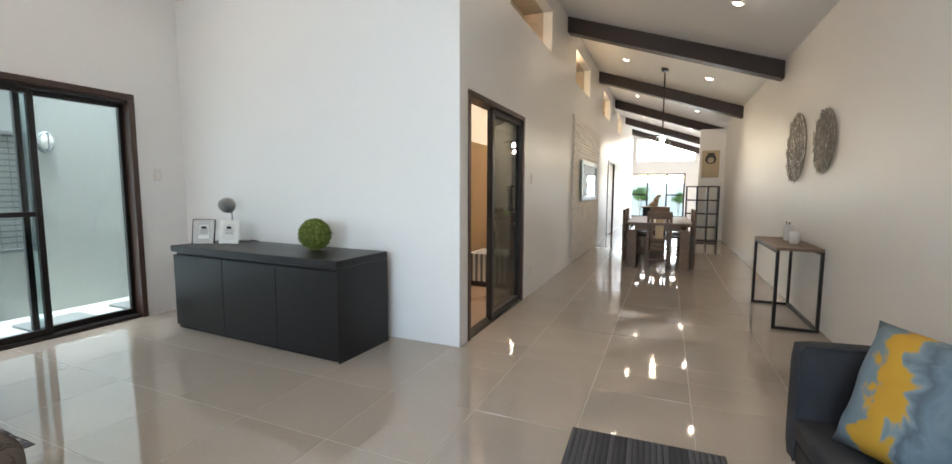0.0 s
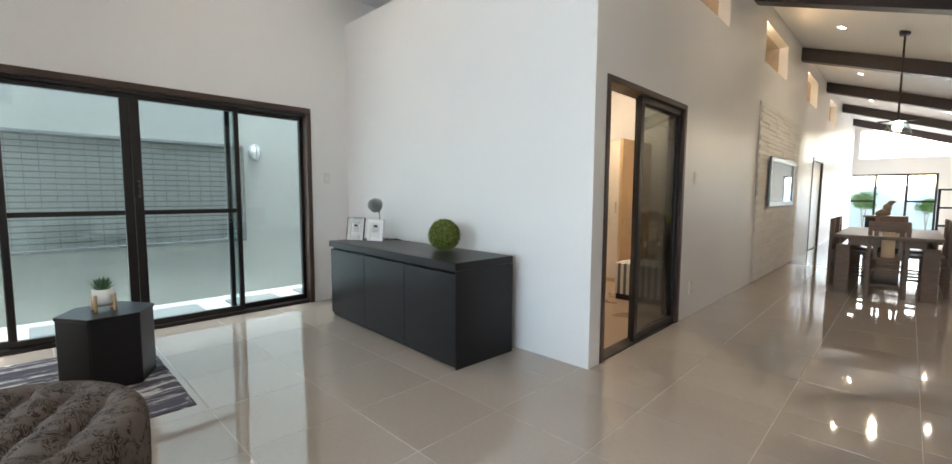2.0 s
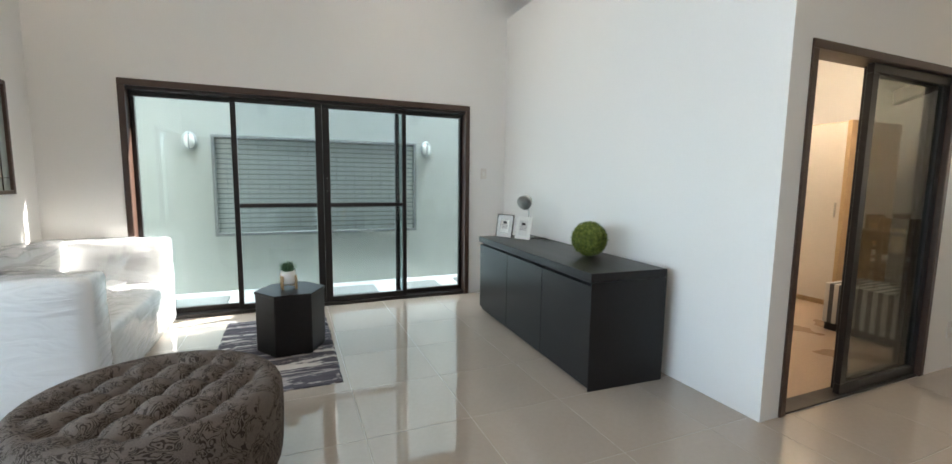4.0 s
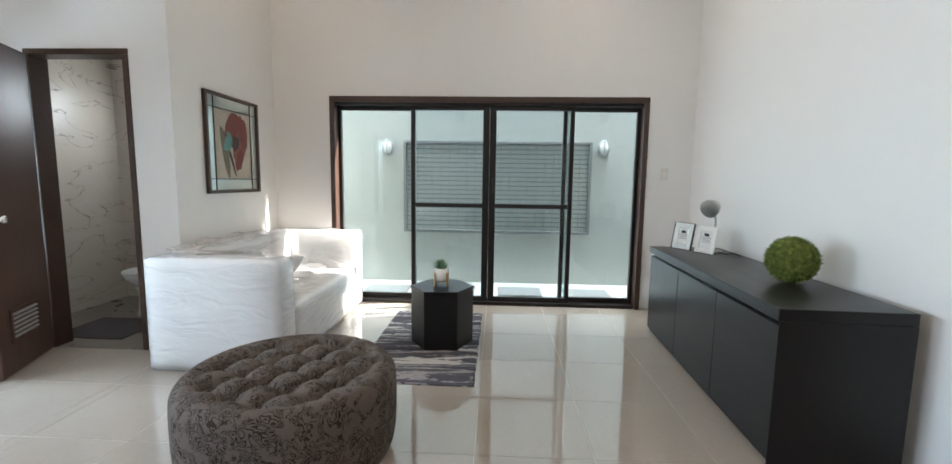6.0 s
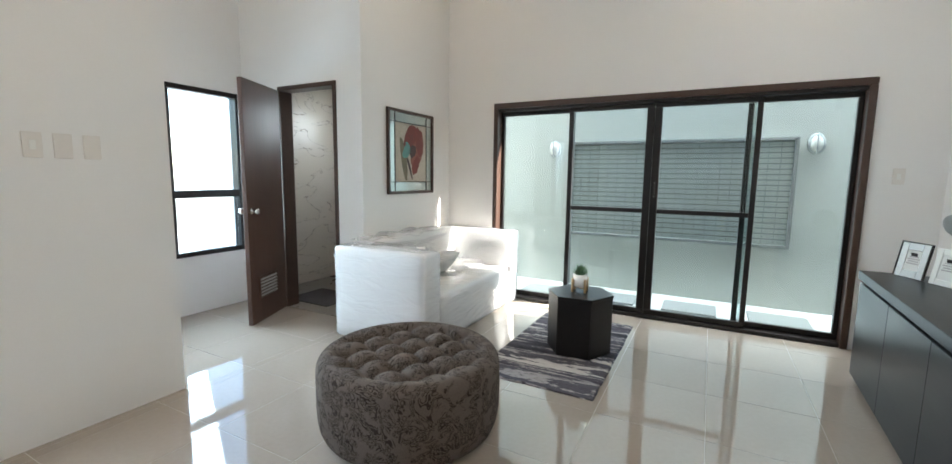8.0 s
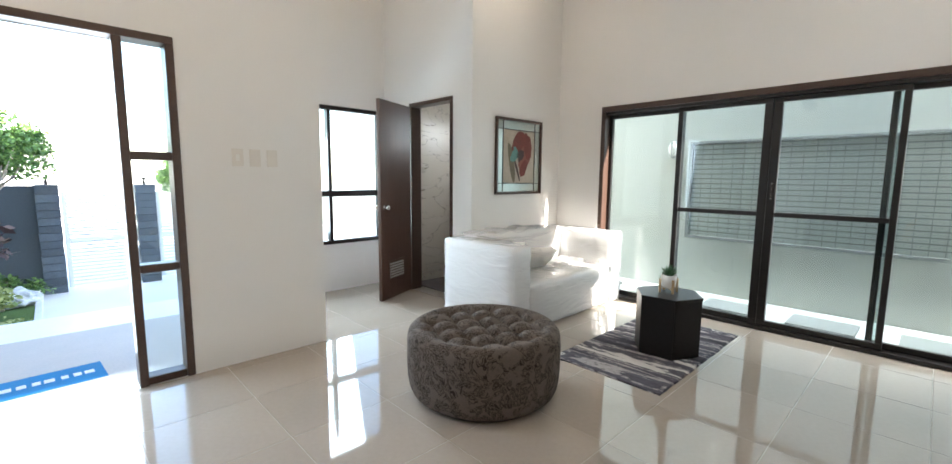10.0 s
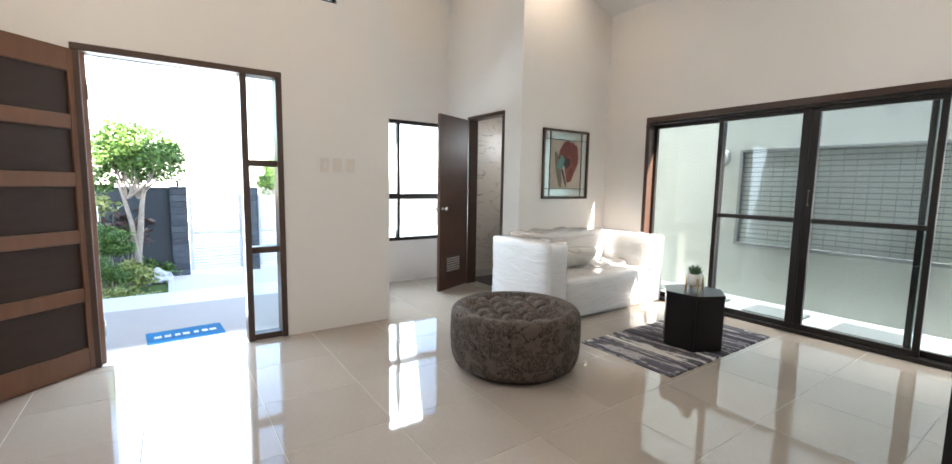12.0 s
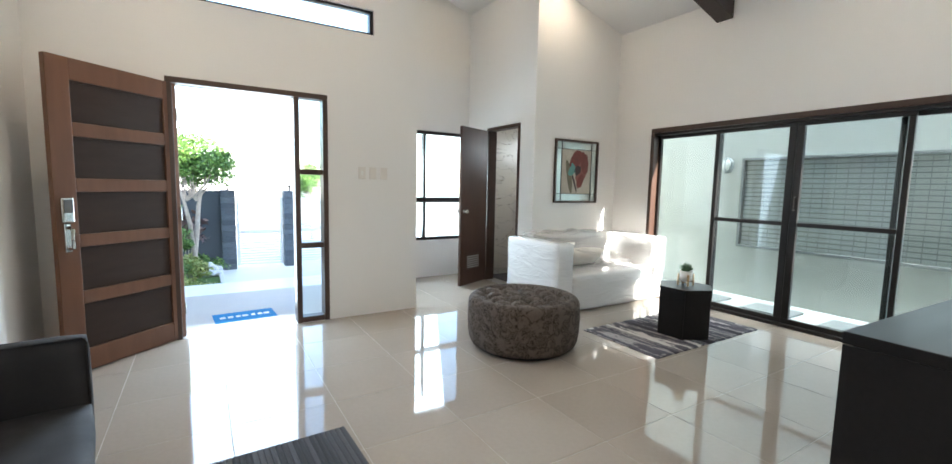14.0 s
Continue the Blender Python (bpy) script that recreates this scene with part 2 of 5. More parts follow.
wall("wall_west", "x", XS, -0.15, -2.9, 7.4, -0.3, TOP, [(-0.50, 2.59, 0.0, 2.07), (-2.3, -1.8, 1.7, 2.2)])
wall("wall_north", "y", YN, 0.12, XS, XW - 0.12, 0.0, 3.08, under_roof=False)
wall("wall_corridor", "x", XW, -0.12, YN, YFAR, -0.0, TOP,
     [(3.225, 4.675, 0.0, 1.995), (12.11, 13.61, 0.0, 2.0), (4.2, 5.85, 3.0, 3.52), (7.5, 8.95, 3.0, 3.52), (10.86, 12.1, 3.0, 3.52), (14.1, 15.4, 3.0, 3.52)])
wall("wall_east", "x", XE, 0.15, -4.2, YFAR + 0.15, -0.3, TOP)
wall("wall_entrance", "y", YE, -0.15, XR, XE, -0.3, TOP, [(-0.66, 0.56, 0.0, 2.125), (-1.13, 1.25, 2.77, 3.0)])
wall("wall_recess", "x", XR, 0.12, YR, YE - 0.15, 0.0, TOP)
wall("wall_window", "y", YR, -0.15, XT - 0.12, XR + 0.12, -0.3, TOP, [(-3.02, -1.75, 0.56, 2.09)])
wall("wall_toilet", "x", XT, -0.12, YR, YP - 0.12, 0.0, TOP, [(-2.12, -1.40, 0.0, 2.13)])
wall("wall_painting", "y", YP, -0.12, XS, XT, 0.0, TOP)
wall("wall_far", "y", YFAR, 0.15, -1.48, XE, -0.3, TOP, [(-1.46, 0.77, 0.06, 1.94), (-1.2, 1.1, 2.5, 3.45)])
wall("wall_toilet_back", "y", -2.78, -0.12, XS, XT - 0.12, 0.0, TOP, [])


def ceiling(name, x0, x1, y0, y1, thick=0.14):
    bm = bmesh.new()
    pts = [(x0, roof_z(x0)), (x1, roof_z(x1)), (x1, roof_z(x1) + thick), (x0, roof_z(x0) + thick)]
    a = [bm.verts.new((x, y0, z)) for x, z in pts]
    b = [bm.verts.new((x, y1, z)) for x, z in pts]
    for i in range(4):
        bm.faces.new((a[i], a[(i + 1) % 4], b[(i + 1) % 4], b[i]))
    bm.faces.new(a[::-1])
    bm.faces.new(b)
    return tagged(link_mesh(name, bm, CEIL), kind="structure")


# its overhang past the slider wall is added, unseen, to cut off high sun
ceiling("ceiling_west", -5.20, RIDGE_X, -3.2, YFAR + 0.3)
ceiling("ceiling_east", RIDGE_X, 2.0, -1.75, YFAR + 0.3)
ceiling("ceiling_recess", RIDGE_X, -1.45, -3.2, -1.75)


def beam(y):
    """A roof beam under the east slope and one under the west slope, meeting at the ridge."""
    for x0, x1 in ((XS, RIDGE_X), (RIDGE_X, XE)):
        if y > YN and x0 == XS:
            continue
        a, b = (x0, x1) if y < YN else (max(x0, XW), x1)
        bm = bmesh.new()
        top = 0.004
        ends = [[bm.verts.new((x, y + dy, roof_z(x) - dz)) for dy, dz in ((-0.09, top), (0.09, top), (0.09, 0.225), (-0.09, 0.225))] for x in (a, b)]
        for i in range(4):
            bm.faces.new((ends[0][i], ends[0][(i + 1) % 4], ends[1][(i + 1) % 4], ends[1][i]))
        bm.faces.new(ends[0][::-1])
        bm.faces.new(ends[1])
        bmesh.ops.bevel(bm, geom=bm.edges[:], offset=0.006, segments=1, affect="EDGES")
        tagged(link_mesh("roof_beam", bm, BEAM), "dark brown stained roof beam under the sloping white ceiling", "beam", "roof beams")


for k in range(7):
    beam(0.30 + 3.28 * k)

# ---- floors ----
floor = tagged(link_mesh("floor", box((XS - 0.15, -2.81, -0.30), (XE, YFAR, -0.0012)), GROUT), kind="structure")


# ---- the sliding door to the side yard ----
slider = thing("door_1", (0, 0, 0), 0, "wide sliding glass door in a dark brown frame", "sliding door", kind="structure")
S0, S1, ST = -0.525, 2.615, 2.093
# the timber surround stands proud of the wall
part("head", box((XS - 0.16, S0, ST - 0.055), (XS + 0.03, S1, ST), 0.005, 1), BROWN_FRAME, slider)
part("jamb", box((XS - 0.16, S0, 0.0), (XS + 0.03, S0 + 0.05, ST - 0.055), 0.005, 1), BROWN_FRAME, slider)
part("jamb", box((XS - 0.16, S1 - 0.05, 0.0), (XS + 0.03, S1, ST - 0.055), 0.005, 1), BROWN_FRAME, slider)
part("track", box((XS - 0.15, S0 + 0.05, 0.0), (XS + 0.01, S1 - 0.05, 0.035), 0.003, 1), BLACK_FRAME, slider)
part("track_head", box((XS - 0.15, S0 + 0.05, ST - 0.085), (XS + 0.01, S1 - 0.05, ST - 0.055), 0.003, 1), BLACK_FRAME, slider)


def sash(y0, y1, dx, left, right, bar, glazing):
    """One leaf: stiles, rails, an optional middle rail, and panes."""
    leaf = part("leaf", box((XS - dx - 0.04, y0, 0.035), (XS - dx, y1, 0.085), 0.003, 1), BLACK_FRAME, slider)
    part("top_rail", box((XS - dx - 0.04, y0, ST - 0.125), (XS - dx, y1, ST - 0.085), 0.003, 1), BLACK_FRAME, leaf)
    part("stile", box((XS - dx - 0.04, y0, 0.085), (XS - dx, y0 + left, ST - 0.125), 0.003, 1), BLACK_FRAME, leaf)
    part("stile", box((XS - dx - 0.04, y1 - right, 0.085), (XS - dx, y1, ST - 0.125), 0.003, 1), BLACK_FRAME, leaf)
    # unseen upper height and long north end wall are added to block sun
    if bar:
        part("middle_rail", box((XS - dx - 0.035, y0 + left, 1.005), (XS - dx - 0.003, y1 - right, 1.045), 0.003, 1), BLACK_FRAME, leaf)
    pane("pane", "x", XS - dx - 0.024, y0 + left, y1 - right, 0.085, ST - 0.125, glazing, leaf)
    return leaf


sash(S0 + 0.05, 0.325, 0.075, 0.035, 0.045, False, SLIDER_GLASS)
sash(0.285, 1.075, 0.02, 0.045, 0.065, True, MID_GLASS)
l3 = sash(1.077, 1.912, 0.02, 0.065, 0.042, True, MID_GLASS)
sash(1.808, S1 - 0.05, 0.075, 0.042, 0.035, False, SLIDER_GLASS)
part("handle", tube([(XS - 0.018, 1.110, 1.16), (XS + 0.006, 1.110, 1.165), (XS + 0.006, 1.110, 1.285), (XS - 0.018, 1.110, 1.29)], 0.006), BLACK_FRAME, l3)

# ---- bedroom sliding door in the corridor wall ----
bed = thing("door_2", (0, 0, 0), 0, "half-open sliding door with dark glass in a brown frame", "sliding door", kind="structure")
frame_bars("f", "x", XW + 0.012, -0.14, 3.21, 4.69, 0.0, 2.01, 0.045, BROWN_FRAME, bed, sill=False)
part("track", box((XW - 0.11, 3.255, 0.0), (XW, 4.645, 0.012), 0.002, 1), BLACK_FRAME, bed)


def bed_leaf(y0, y1, dx):
    leaf = part("leaf", box((XW - dx - 0.035, y0, 0.012), (XW - dx, y1, 0.075), 0.003, 1), BLACK_FRAME, bed)
    part("top_rail", box((XW - dx - 0.035, y0, 1.91), (XW - dx, y1, 1.963), 0.003, 1), BLACK_FRAME, leaf)
    for a, b in ((y0, y0 + 0.06), (y1 - 0.06, y1)):
        part("stile", box((XW - dx - 0.035, a, 0.075), (XW - dx, b, 1.91), 0.003, 1), BLACK_FRAME, leaf)
    pane("pane", "x", XW - dx - 0.02, y0 + 0.06, y1 - 0.06, 0.075, 1.91, DARK_GLASS, leaf)


bed_leaf(3.80, 4.643, 0.02)
bed_leaf(3.862, 4.60, 0.065)

# ---- entrance: frame, side light and door ----
ent = thing("door_3", (0, 0, 0), 0, "entrance frame of dark wood with a glazed side light", "door frame", kind="structure")
EX0, EX1, EZ = -0.675, 0.575, 2.145
part("head", box((EX0, YE - 0.14, EZ - 0.045), (EX1, YE + 0.012, EZ), 0.004, 1), BROWN_FRAME, ent)
part("jamb", box((EX0, YE - 0.14, 0.0), (EX0 + 0.045, YE + 0.012, EZ - 0.045), 0.004, 1), BROWN_FRAME, ent)
part("jamb", box((EX1 - 0.045, YE - 0.14, 0.0), (EX1, YE + 0.012, EZ - 0.045), 0.004, 1), BROWN_FRAME, ent)
part("mullion", box((-0.425, YE - 0.13, 0.0), (-0.378, YE + 0.008, EZ - 0.045), 0.004, 1), BROWN_FRAME, ent)
for z0, z1 in ((0.0, 0.05), (0.715, 0.765), (1.405, 1.455)):
    part("rail", box((EX0 + 0.045, YE - 0.11, z0), (-0.425, YE - 0.005, z1), 0.004, 1), BROWN_FRAME, ent)
for z0, z1 in ((0.05, 0.715), (0.765, 1.405), (1.455, EZ - 0.045)):
    pane("pane", "y", YE - 0.06, EX0 + 0.045, -0.425, z0, z1, CLEAR_GLASS, ent)

entry_door = thing("entrance_door", (0.505, YE - 0.04, 0.0), 42.0, "open varnished wooden entrance door with five dark recessed panels", "door")


def entrance_leaf(ob):
    w, h, th = 0.875, 2.10, 0.045
    lo_y, hi_y = -th, 0.0

    def b(n, x0, x1, z0, z1, y0=lo_y, y1=hi_y, mat=DOORWOOD, bev=0.004):
        return part(n, box((x0, y0, z0), (x1, y1, z1), bev, 2), mat, ob)
    b("stile", 0, 0.11, 0.008, h)
    b("stile", w - 0.13, w, 0.008, h)
    zs = [0.008, 0.16, 0.475, 0.565, 0.865, 0.95, 1.235, 1.325, 1.60, 1.69, 1.96, h]
    for k in range(0, 12, 2):
        b("rail", 0.11, w - 0.13, zs[k], zs[k + 1])
    for k in range(1, 11, 2):
        b("panel", 0.11, w - 0.13, zs[k], zs[k + 1], lo_y + 0.014, hi_y - 0.014, DOORPANEL, 0.0)
        for y in (hi_y - 0.014, lo_y + 0.006):
            b("moulding", 0.11, w - 0.13, zs[k + 1] - 0.012, zs[k + 1], y, y + 0.008, DOORPANEL, 0.002)
    lock = b("lock", w - 0.095, w - 0.025, 1.035, 1.20, hi_y, hi_y + 0.028, CHROME, 0.01)
    part("keypad", box((w - 0.085, hi_y + 0.028, 1.10), (w - 0.035, hi_y + 0.031, 1.185), 0.001, 1), material("dark_keypad", (0.12, 0.12, 0.12), 0.2), lock)
    part("lever", tube([(w - 0.06, hi_y + 0.02, 1.0), (w - 0.06, hi_y + 0.055, 0.99), (w - 0.05, hi_y + 0.065, 0.93), (w - 0.06, hi_y + 0.055, 0.87), (w - 0.06, hi_y, 0.86)], 0.011), CHROME, ob, "curved chrome pull handle")
    part("plate", box((w - 0.08, hi_y, 0.84), (w - 0.04, hi_y + 0.01, 1.03), 0.004, 1), CHROME, ob)
    for z in (0.25, 1.05, 1.85):
        part("hinge", lathe([(0.007, z - 0.05), (0.007, z + 0.05)], 8), CHROME, ob)


entrance_leaf(entry_door)

# the transom over the entrance
tran = thing("window_1", (0, 0, 0), 0, "high transom window in a black frame", "window", kind="structure")

# ---- recess window ----
win = thing("window_2", (0, 0, 0), 0, "black aluminium window with a lower fixed light", "window", kind="structure")
WX0, WX1, WZ0, WZ1 = -3.035, -1.735, 0.545, 2.10
frame_bars("f", "y", YR + 0.01, -0.10, WX0, WX1, WZ0, WZ1, 0.045, BLACK_FRAME, win)
part("transom_bar", box((WX0 + 0.045, YR - 0.08, 1.09), (WX1 - 0.045, YR + 0.005, 1.16), 0.003, 1), BLACK_FRAME, win)
for x in (-2.36, ):
    part("mullion", box((x - 0.02, YR - 0.075, WZ0 + 0.045), (x + 0.02, YR, 1.09), 0.003, 1), BLACK_FRAME, win)
    part("mullion", box((x - 0.02, YR - 0.075, 1.16), (x + 0.02, YR, WZ1 - 0.045), 0.003, 1), BLACK_FRAME, win)
for x0, x1 in ((WX0 + 0.045, -2.38), (-2.34, WX1 - 0.045)):
    for z0, z1 in ((WZ0 + 0.045, 1.09), (1.16, WZ1 - 0.045)):
        pane("pane", "y", YR - 0.045, x0, x1, z0, z1, CLEAR_GLASS, win)

# ---- toilet door ----
tfr = thing("door_4", (0, 0, 0), 0, "dark brown wooden door frame", "door frame", kind="structure")
frame_bars("f", "x", XT + 0.012, -0.14, -2.135, -1.385, 0.0, 2.14, 0.04, BROWN_FRAME, tfr, sill=False)
toilet_door = thing("toilet_door", (XT + 0.02, -2.10, 0.0), 24.0, "open dark brown flush door with a louvred vent", "door")


VENT_SLAT = material("grey_vent_slat", (0.42, 0.40, 0.38), 0.35, 0.4)


def toilet_leaf(ob):
    w, h, th = 0.60, 2.10, 0.04
    part("panel", box((0, -th, 0.008), (w, 0, h), 0.003, 1), TOILETDOOR, ob)
    vent = part("vent", join(box((0.16, -0.002, 0.20), (0.18, 0.008, 0.42)), box((0.46, -0.002, 0.20), (0.48, 0.008, 0.42)),
                             box((0.18, -0.002, 0.40), (0.46, 0.008, 0.42)), box((0.18, -0.002, 0.20), (0.46, 0.008, 0.22))), TOILETDOOR, ob)
    for k in range(6):
        part("slat", box((0.18, 0.000, -0.008), (0.46, 0.004, 0.008), m=pose(0, 0.004, 0.238 + 0.029 * k, 35)), VENT_SLAT, vent)
    for s in (1, -1):
        knob = lathe([(0.026, 0.0), (0.026, 0.006), (0.010, 0.010), (0.010, 0.03), (0.024, 0.036), (0.028, 0.05), (0.022, 0.062), (0.0, 0.064)], 16,
                     pose(w - 0.06, 0 if s > 0 else -th, 1.0, -90 * s))
        part("knob", knob, CHROME, ob, "round nickel door knob", True)


toilet_leaf(toilet_door)

# ---- large furniture ----


def console_cabinet(x0, x1, y0, y1, h):
    ob = thing("console_cabinet", ((x0 + x1) / 2, (y0 + y1) / 2, 0), -2.6, "low black stained wooden sideboard against the white wall", "sideboard")
    hw, hd = (x1 - x0) / 2, (y1 - y0) / 2
    part("body", box((-hw + 0.02, -hd + 0.03, 0.0), (hw - 0.004, hd, h - 0.075), 0.003, 1), CABINET, ob)
    part("top", box((-hw, -hd, h - 0.055), (hw, hd, h), 0.004, 2), CABINET, ob)
    part("top_recess", box((-hw + 0.025, -hd + 0.04, h - 0.075), (hw - 0.01, hd, h - 0.055)), CABINET, ob)
    part("end_panel", box((hw - 0.004, -hd + 0.004, 0.0), (hw + 0.0, hd, h - 0.057), 0.001, 1), CABINET, ob)
    edges = [-hw + 0.02, -hw + 0.02 + (2 * hw - 0.02) * 0.345, -hw + 0.02 + (2 * hw - 0.02) * 0.672, hw - 0.006]
    for a, b in zip(edges, edges[1:]):
        part("door", box((a + 0.002, -hd + 0.008, 0.035), (b - 0.002, -hd + 0.029, h - 0.078), 0.002, 1), CABINET, ob)
    part("plinth", box((-hw + 0.04, -hd + 0.035, 0.0), (hw - 0.02, -hd + 0.05, 0.03)), CABINET, ob)
    return ob


console_cabinet(-3.878, -1.972, 2.442, 3.012, 0.737)


def ramp_material(name, build, rough=0.7, bump=0.0, metal=0.0):
    """A surface whose colour comes from build(nodes, links, coordinates), which returns colour and height sockets."""
    m = bpy.data.materials.new(name)
    m.use_nodes = True
    nt = m.node_tree
    b = nt.nodes["Principled BSDF"]
    b.inputs["Roughness"].default_value, b.inputs["Metallic"].default_value = rough, metal
    co = nt.nodes.new("ShaderNodeTexCoord")
    colour, height = build(nt.nodes, nt.links, co.outputs["Object"])
    nt.links.new(colour, b.inputs["Base Color"])
    if bump and height:
        bp = nt.nodes.new("ShaderNodeBump")
        bp.inputs["Strength"].default_value, bp.inputs["Distance"].default_value = bump, 0.01
        nt.links.new(height, bp.inputs["Height"])
        nt.links.new(bp.outputs[0], b.inputs["Normal"])
    return m


def noise_node(nodes, links, co, scale, detail=3.0, distort=0.0, stretch=(1, 1, 1)):
    mp = nodes.new("ShaderNodeMapping")
    mp.inputs["Scale"].default_value = stretch
    links.new(co, mp.inputs[0])
    n = nodes.new("ShaderNodeTexNoise")
    n.inputs["Scale"].default_value, n.inputs["Detail"].default_value, n.inputs["Distortion"].default_value = scale, detail, distort
    links.new(mp.outputs[0], n.inputs["Vector"])
    return n.outputs[0]


def ramp_node(nodes, links, value, stops):
    r = nodes.new("ShaderNodeValToRGB")
    e = r.color_ramp.elements
    while len(e) < len(stops):
        e.new(0.5)
    for el, (p, c) in zip(e, stops):
        el.position, el.color = p, (*c, 1)
    links.new(value, r.inputs[0])
    return r.outputs[0]


def damask(nodes, links, co):
    """Broken scrolls and small motifs, darker than the cloth, over a fine weave."""
    field = noise_node(nodes, links, co, 10.0, 0.6, 4.2)
    mask = noise_node(nodes, links, co, 17.0, 1.0, 0.8)
    k, w = (0.0, 0.0, 0.0), (1.0, 1.0, 1.0)
    bands = ramp_node(nodes, links, field, [(0.0, k), (0.36, k), (0.375, w), (0.42, w), (0.435, k), (0.49, k), (0.505, w), (0.56, w), (0.575, k), (0.63, k), (0.645, w), (0.69, w), (0.70, k)])
    gate = ramp_node(nodes, links, mask, [(0.0, k), (0.42, k), (0.47, w), (1.0, w)])
    both = nodes.new("ShaderNodeMath")
    both.operation = "MULTIPLY"
    links.new(bands, both.inputs[0])
    links.new(gate, both.inputs[1])
    col = ramp_node(nodes, links, both.outputs[0], [(0.0, (0.152, 0.123, 0.104)), (1.0, (0.045, 0.033, 0.027))])
    weave = noise_node(nodes, links, co, 260.0, 2.0)
    mul = nodes.new("ShaderNodeMix")
    mul.data_type, mul.blend_type = "RGBA", "MULTIPLY"
    mul.inputs[0].default_value = 0.55
    links.new(col, mul.inputs[6])
    links.new(ramp_node(nodes, links, weave, [(0.3, (0.5, 0.5, 0.5)), (0.7, (1, 1, 1))]), mul.inputs[7])
    return mul.outputs[2], weave


def rug_stripes(nodes, links, co):
    """Wavering bands across the rug, broken by the pile."""
    band = noise_node(nodes, links, co, 5.0, 2.0, 1.0, (1.15, 0.15, 1.0))
    fine = noise_node(nodes, links, co, 60.0, 3.0, 0.0, (1.0, 0.35, 1.0))
    add = nodes.new("ShaderNodeMath")
    add.operation = "MULTIPLY_ADD"
    links.new(fine, add.inputs[0])
    add.inputs[1].default_value = 0.12
    links.new(band, add.inputs[2])
    stops = [(0.35, (0.030, 0.028, 0.036)), (0.46, (0.055, 0.050, 0.066)), (0.52, (0.10, 0.092, 0.115)), (0.545, (0.40, 0.37, 0.36)), (0.57, (0.34, 0.31, 0.31)), (0.585, (0.070, 0.065, 0.082)), (0.65, (0.10, 0.095, 0.115)), (0.665, (0.58, 0.55, 0.52)), (0.75, (0.64, 0.61, 0.58))]
    return ramp_node(nodes, links, add.outputs[0], stops), fine


def painted_cushion(nodes, links, co):
    """Broad strokes of slate blue and pale grey blue with one mustard yellow band."""
    f = noise_node(nodes, links, co, 7.0, 4.0, 0.8)
    sep = nodes.new("ShaderNodeSeparateXYZ")
    links.new(co, sep.inputs[0])
    mix = nodes.new("ShaderNodeMath")
    mix.operation = "MULTIPLY_ADD"
    links.new(f, mix.inputs[0])
    mix.inputs[1].default_value = 0.28
    links.new(sep.outputs[0], mix.inputs[2])
    sc = nodes.new("ShaderNodeMapRange")
    sc.inputs[1].default_value, sc.inputs[2].default_value = -0.12, 0.40
    links.new(mix.outputs[0], sc.inputs[0])
    stops = [(0.0, (0.10, 0.14, 0.18)), (0.19, (0.17, 0.22, 0.25)), (0.215, (0.50, 0.26, 0.02)), (0.40, (0.55, 0.30, 0.025)), (0.425, (0.20, 0.26, 0.29)), (0.50, (0.09, 0.12, 0.15)), (0.60, (0.16, 0.22, 0.26)), (0.78, (0.10, 0.15, 0.19)), (1.0, (0.14, 0.19, 0.23))]
    return ramp_node(nodes, links, sc.outputs[0], stops), noise_node(nodes, links, co, 240.0, 2.0)


def marble(nodes, links, co):
    f = noise_node(nodes, links, co, 1.5, 4.0, 1.2, (1, 1, 2.6))
    stops = [(0.0, (0.62, 0.56, 0.48)), (0.492, (0.60, 0.54, 0.46)), (0.50, (0.22, 0.17, 0.13)), (0.507, (0.60, 0.54, 0.47)), (1.0, (0.68, 0.62, 0.55))]
    return ramp_node(nodes, links, f, stops), None


def moss(nodes, links, co):
    f = noise_node(nodes, links, co, 40.0, 4.0)
    return ramp_node(nodes, links, f, [(0.3, (0.055, 0.080, 0.010)), (0.55, (0.135, 0.170, 0.026)), (0.75, (0.25, 0.28, 0.06))]), f


def tree_leaf(name, dark, pale):
    def build(nodes, links, co):
        g = nodes.new("ShaderNodeNewGeometry")
        return ramp_node(nodes, links, g.outputs["Random Per Island"], [(0.0, dark), (1.0, pale)]), None
    return ramp_material(name, build, 0.5)


DAMASK = ramp_material("damask_fabric", damask, 0.9, 0.25)
DAMASK.node_tree.nodes["Principled BSDF"].inputs["Specular IOR Level"].default_value = 0.15
RUG = ramp_material("shag_rug", rug_stripes, 0.95, 0.8)
CUSHION = ramp_material("painted_cushion_cloth", painted_cushion, 0.75, 0.15)
MARBLE = ramp_material("veined_marble_tile", marble, 0.3)
MOSS = ramp_material("moss", moss, 0.9, 0.8)
LEAF = tree_leaf("leaf", (0.045, 0.115, 0.025), (0.17, 0.30, 0.065))
LEAF_PALE = tree_leaf("variegated_leaf", (0.16, 0.24, 0.05), (0.50, 0.52, 0.20))
LEAF_RED = tree_leaf("bronze_leaf", (0.05, 0.025, 0.03), (0.16, 0.10, 0.08))
BARK = material("pale_bark", (0.36, 0.31, 0.26), 0.85, vary=0.3, scale=6, fine=40, bump=0.3)
SOFA = material("cream_sofa_fabric", (0.88, 0.875, 0.86), 0.8, vary=0.04, scale=4, fine=200, bump=0.1)
GREY = material("charcoal_fabric", (0.030, 0.031, 0.036), 0.8, vary=0.15, scale=8, fine=260, bump=0.12)
WHITEFABRIC = material("ivory_cushion_cloth", (0.74, 0.72, 0.68), 0.8, vary=0.05, fine=200, bump=0.1)
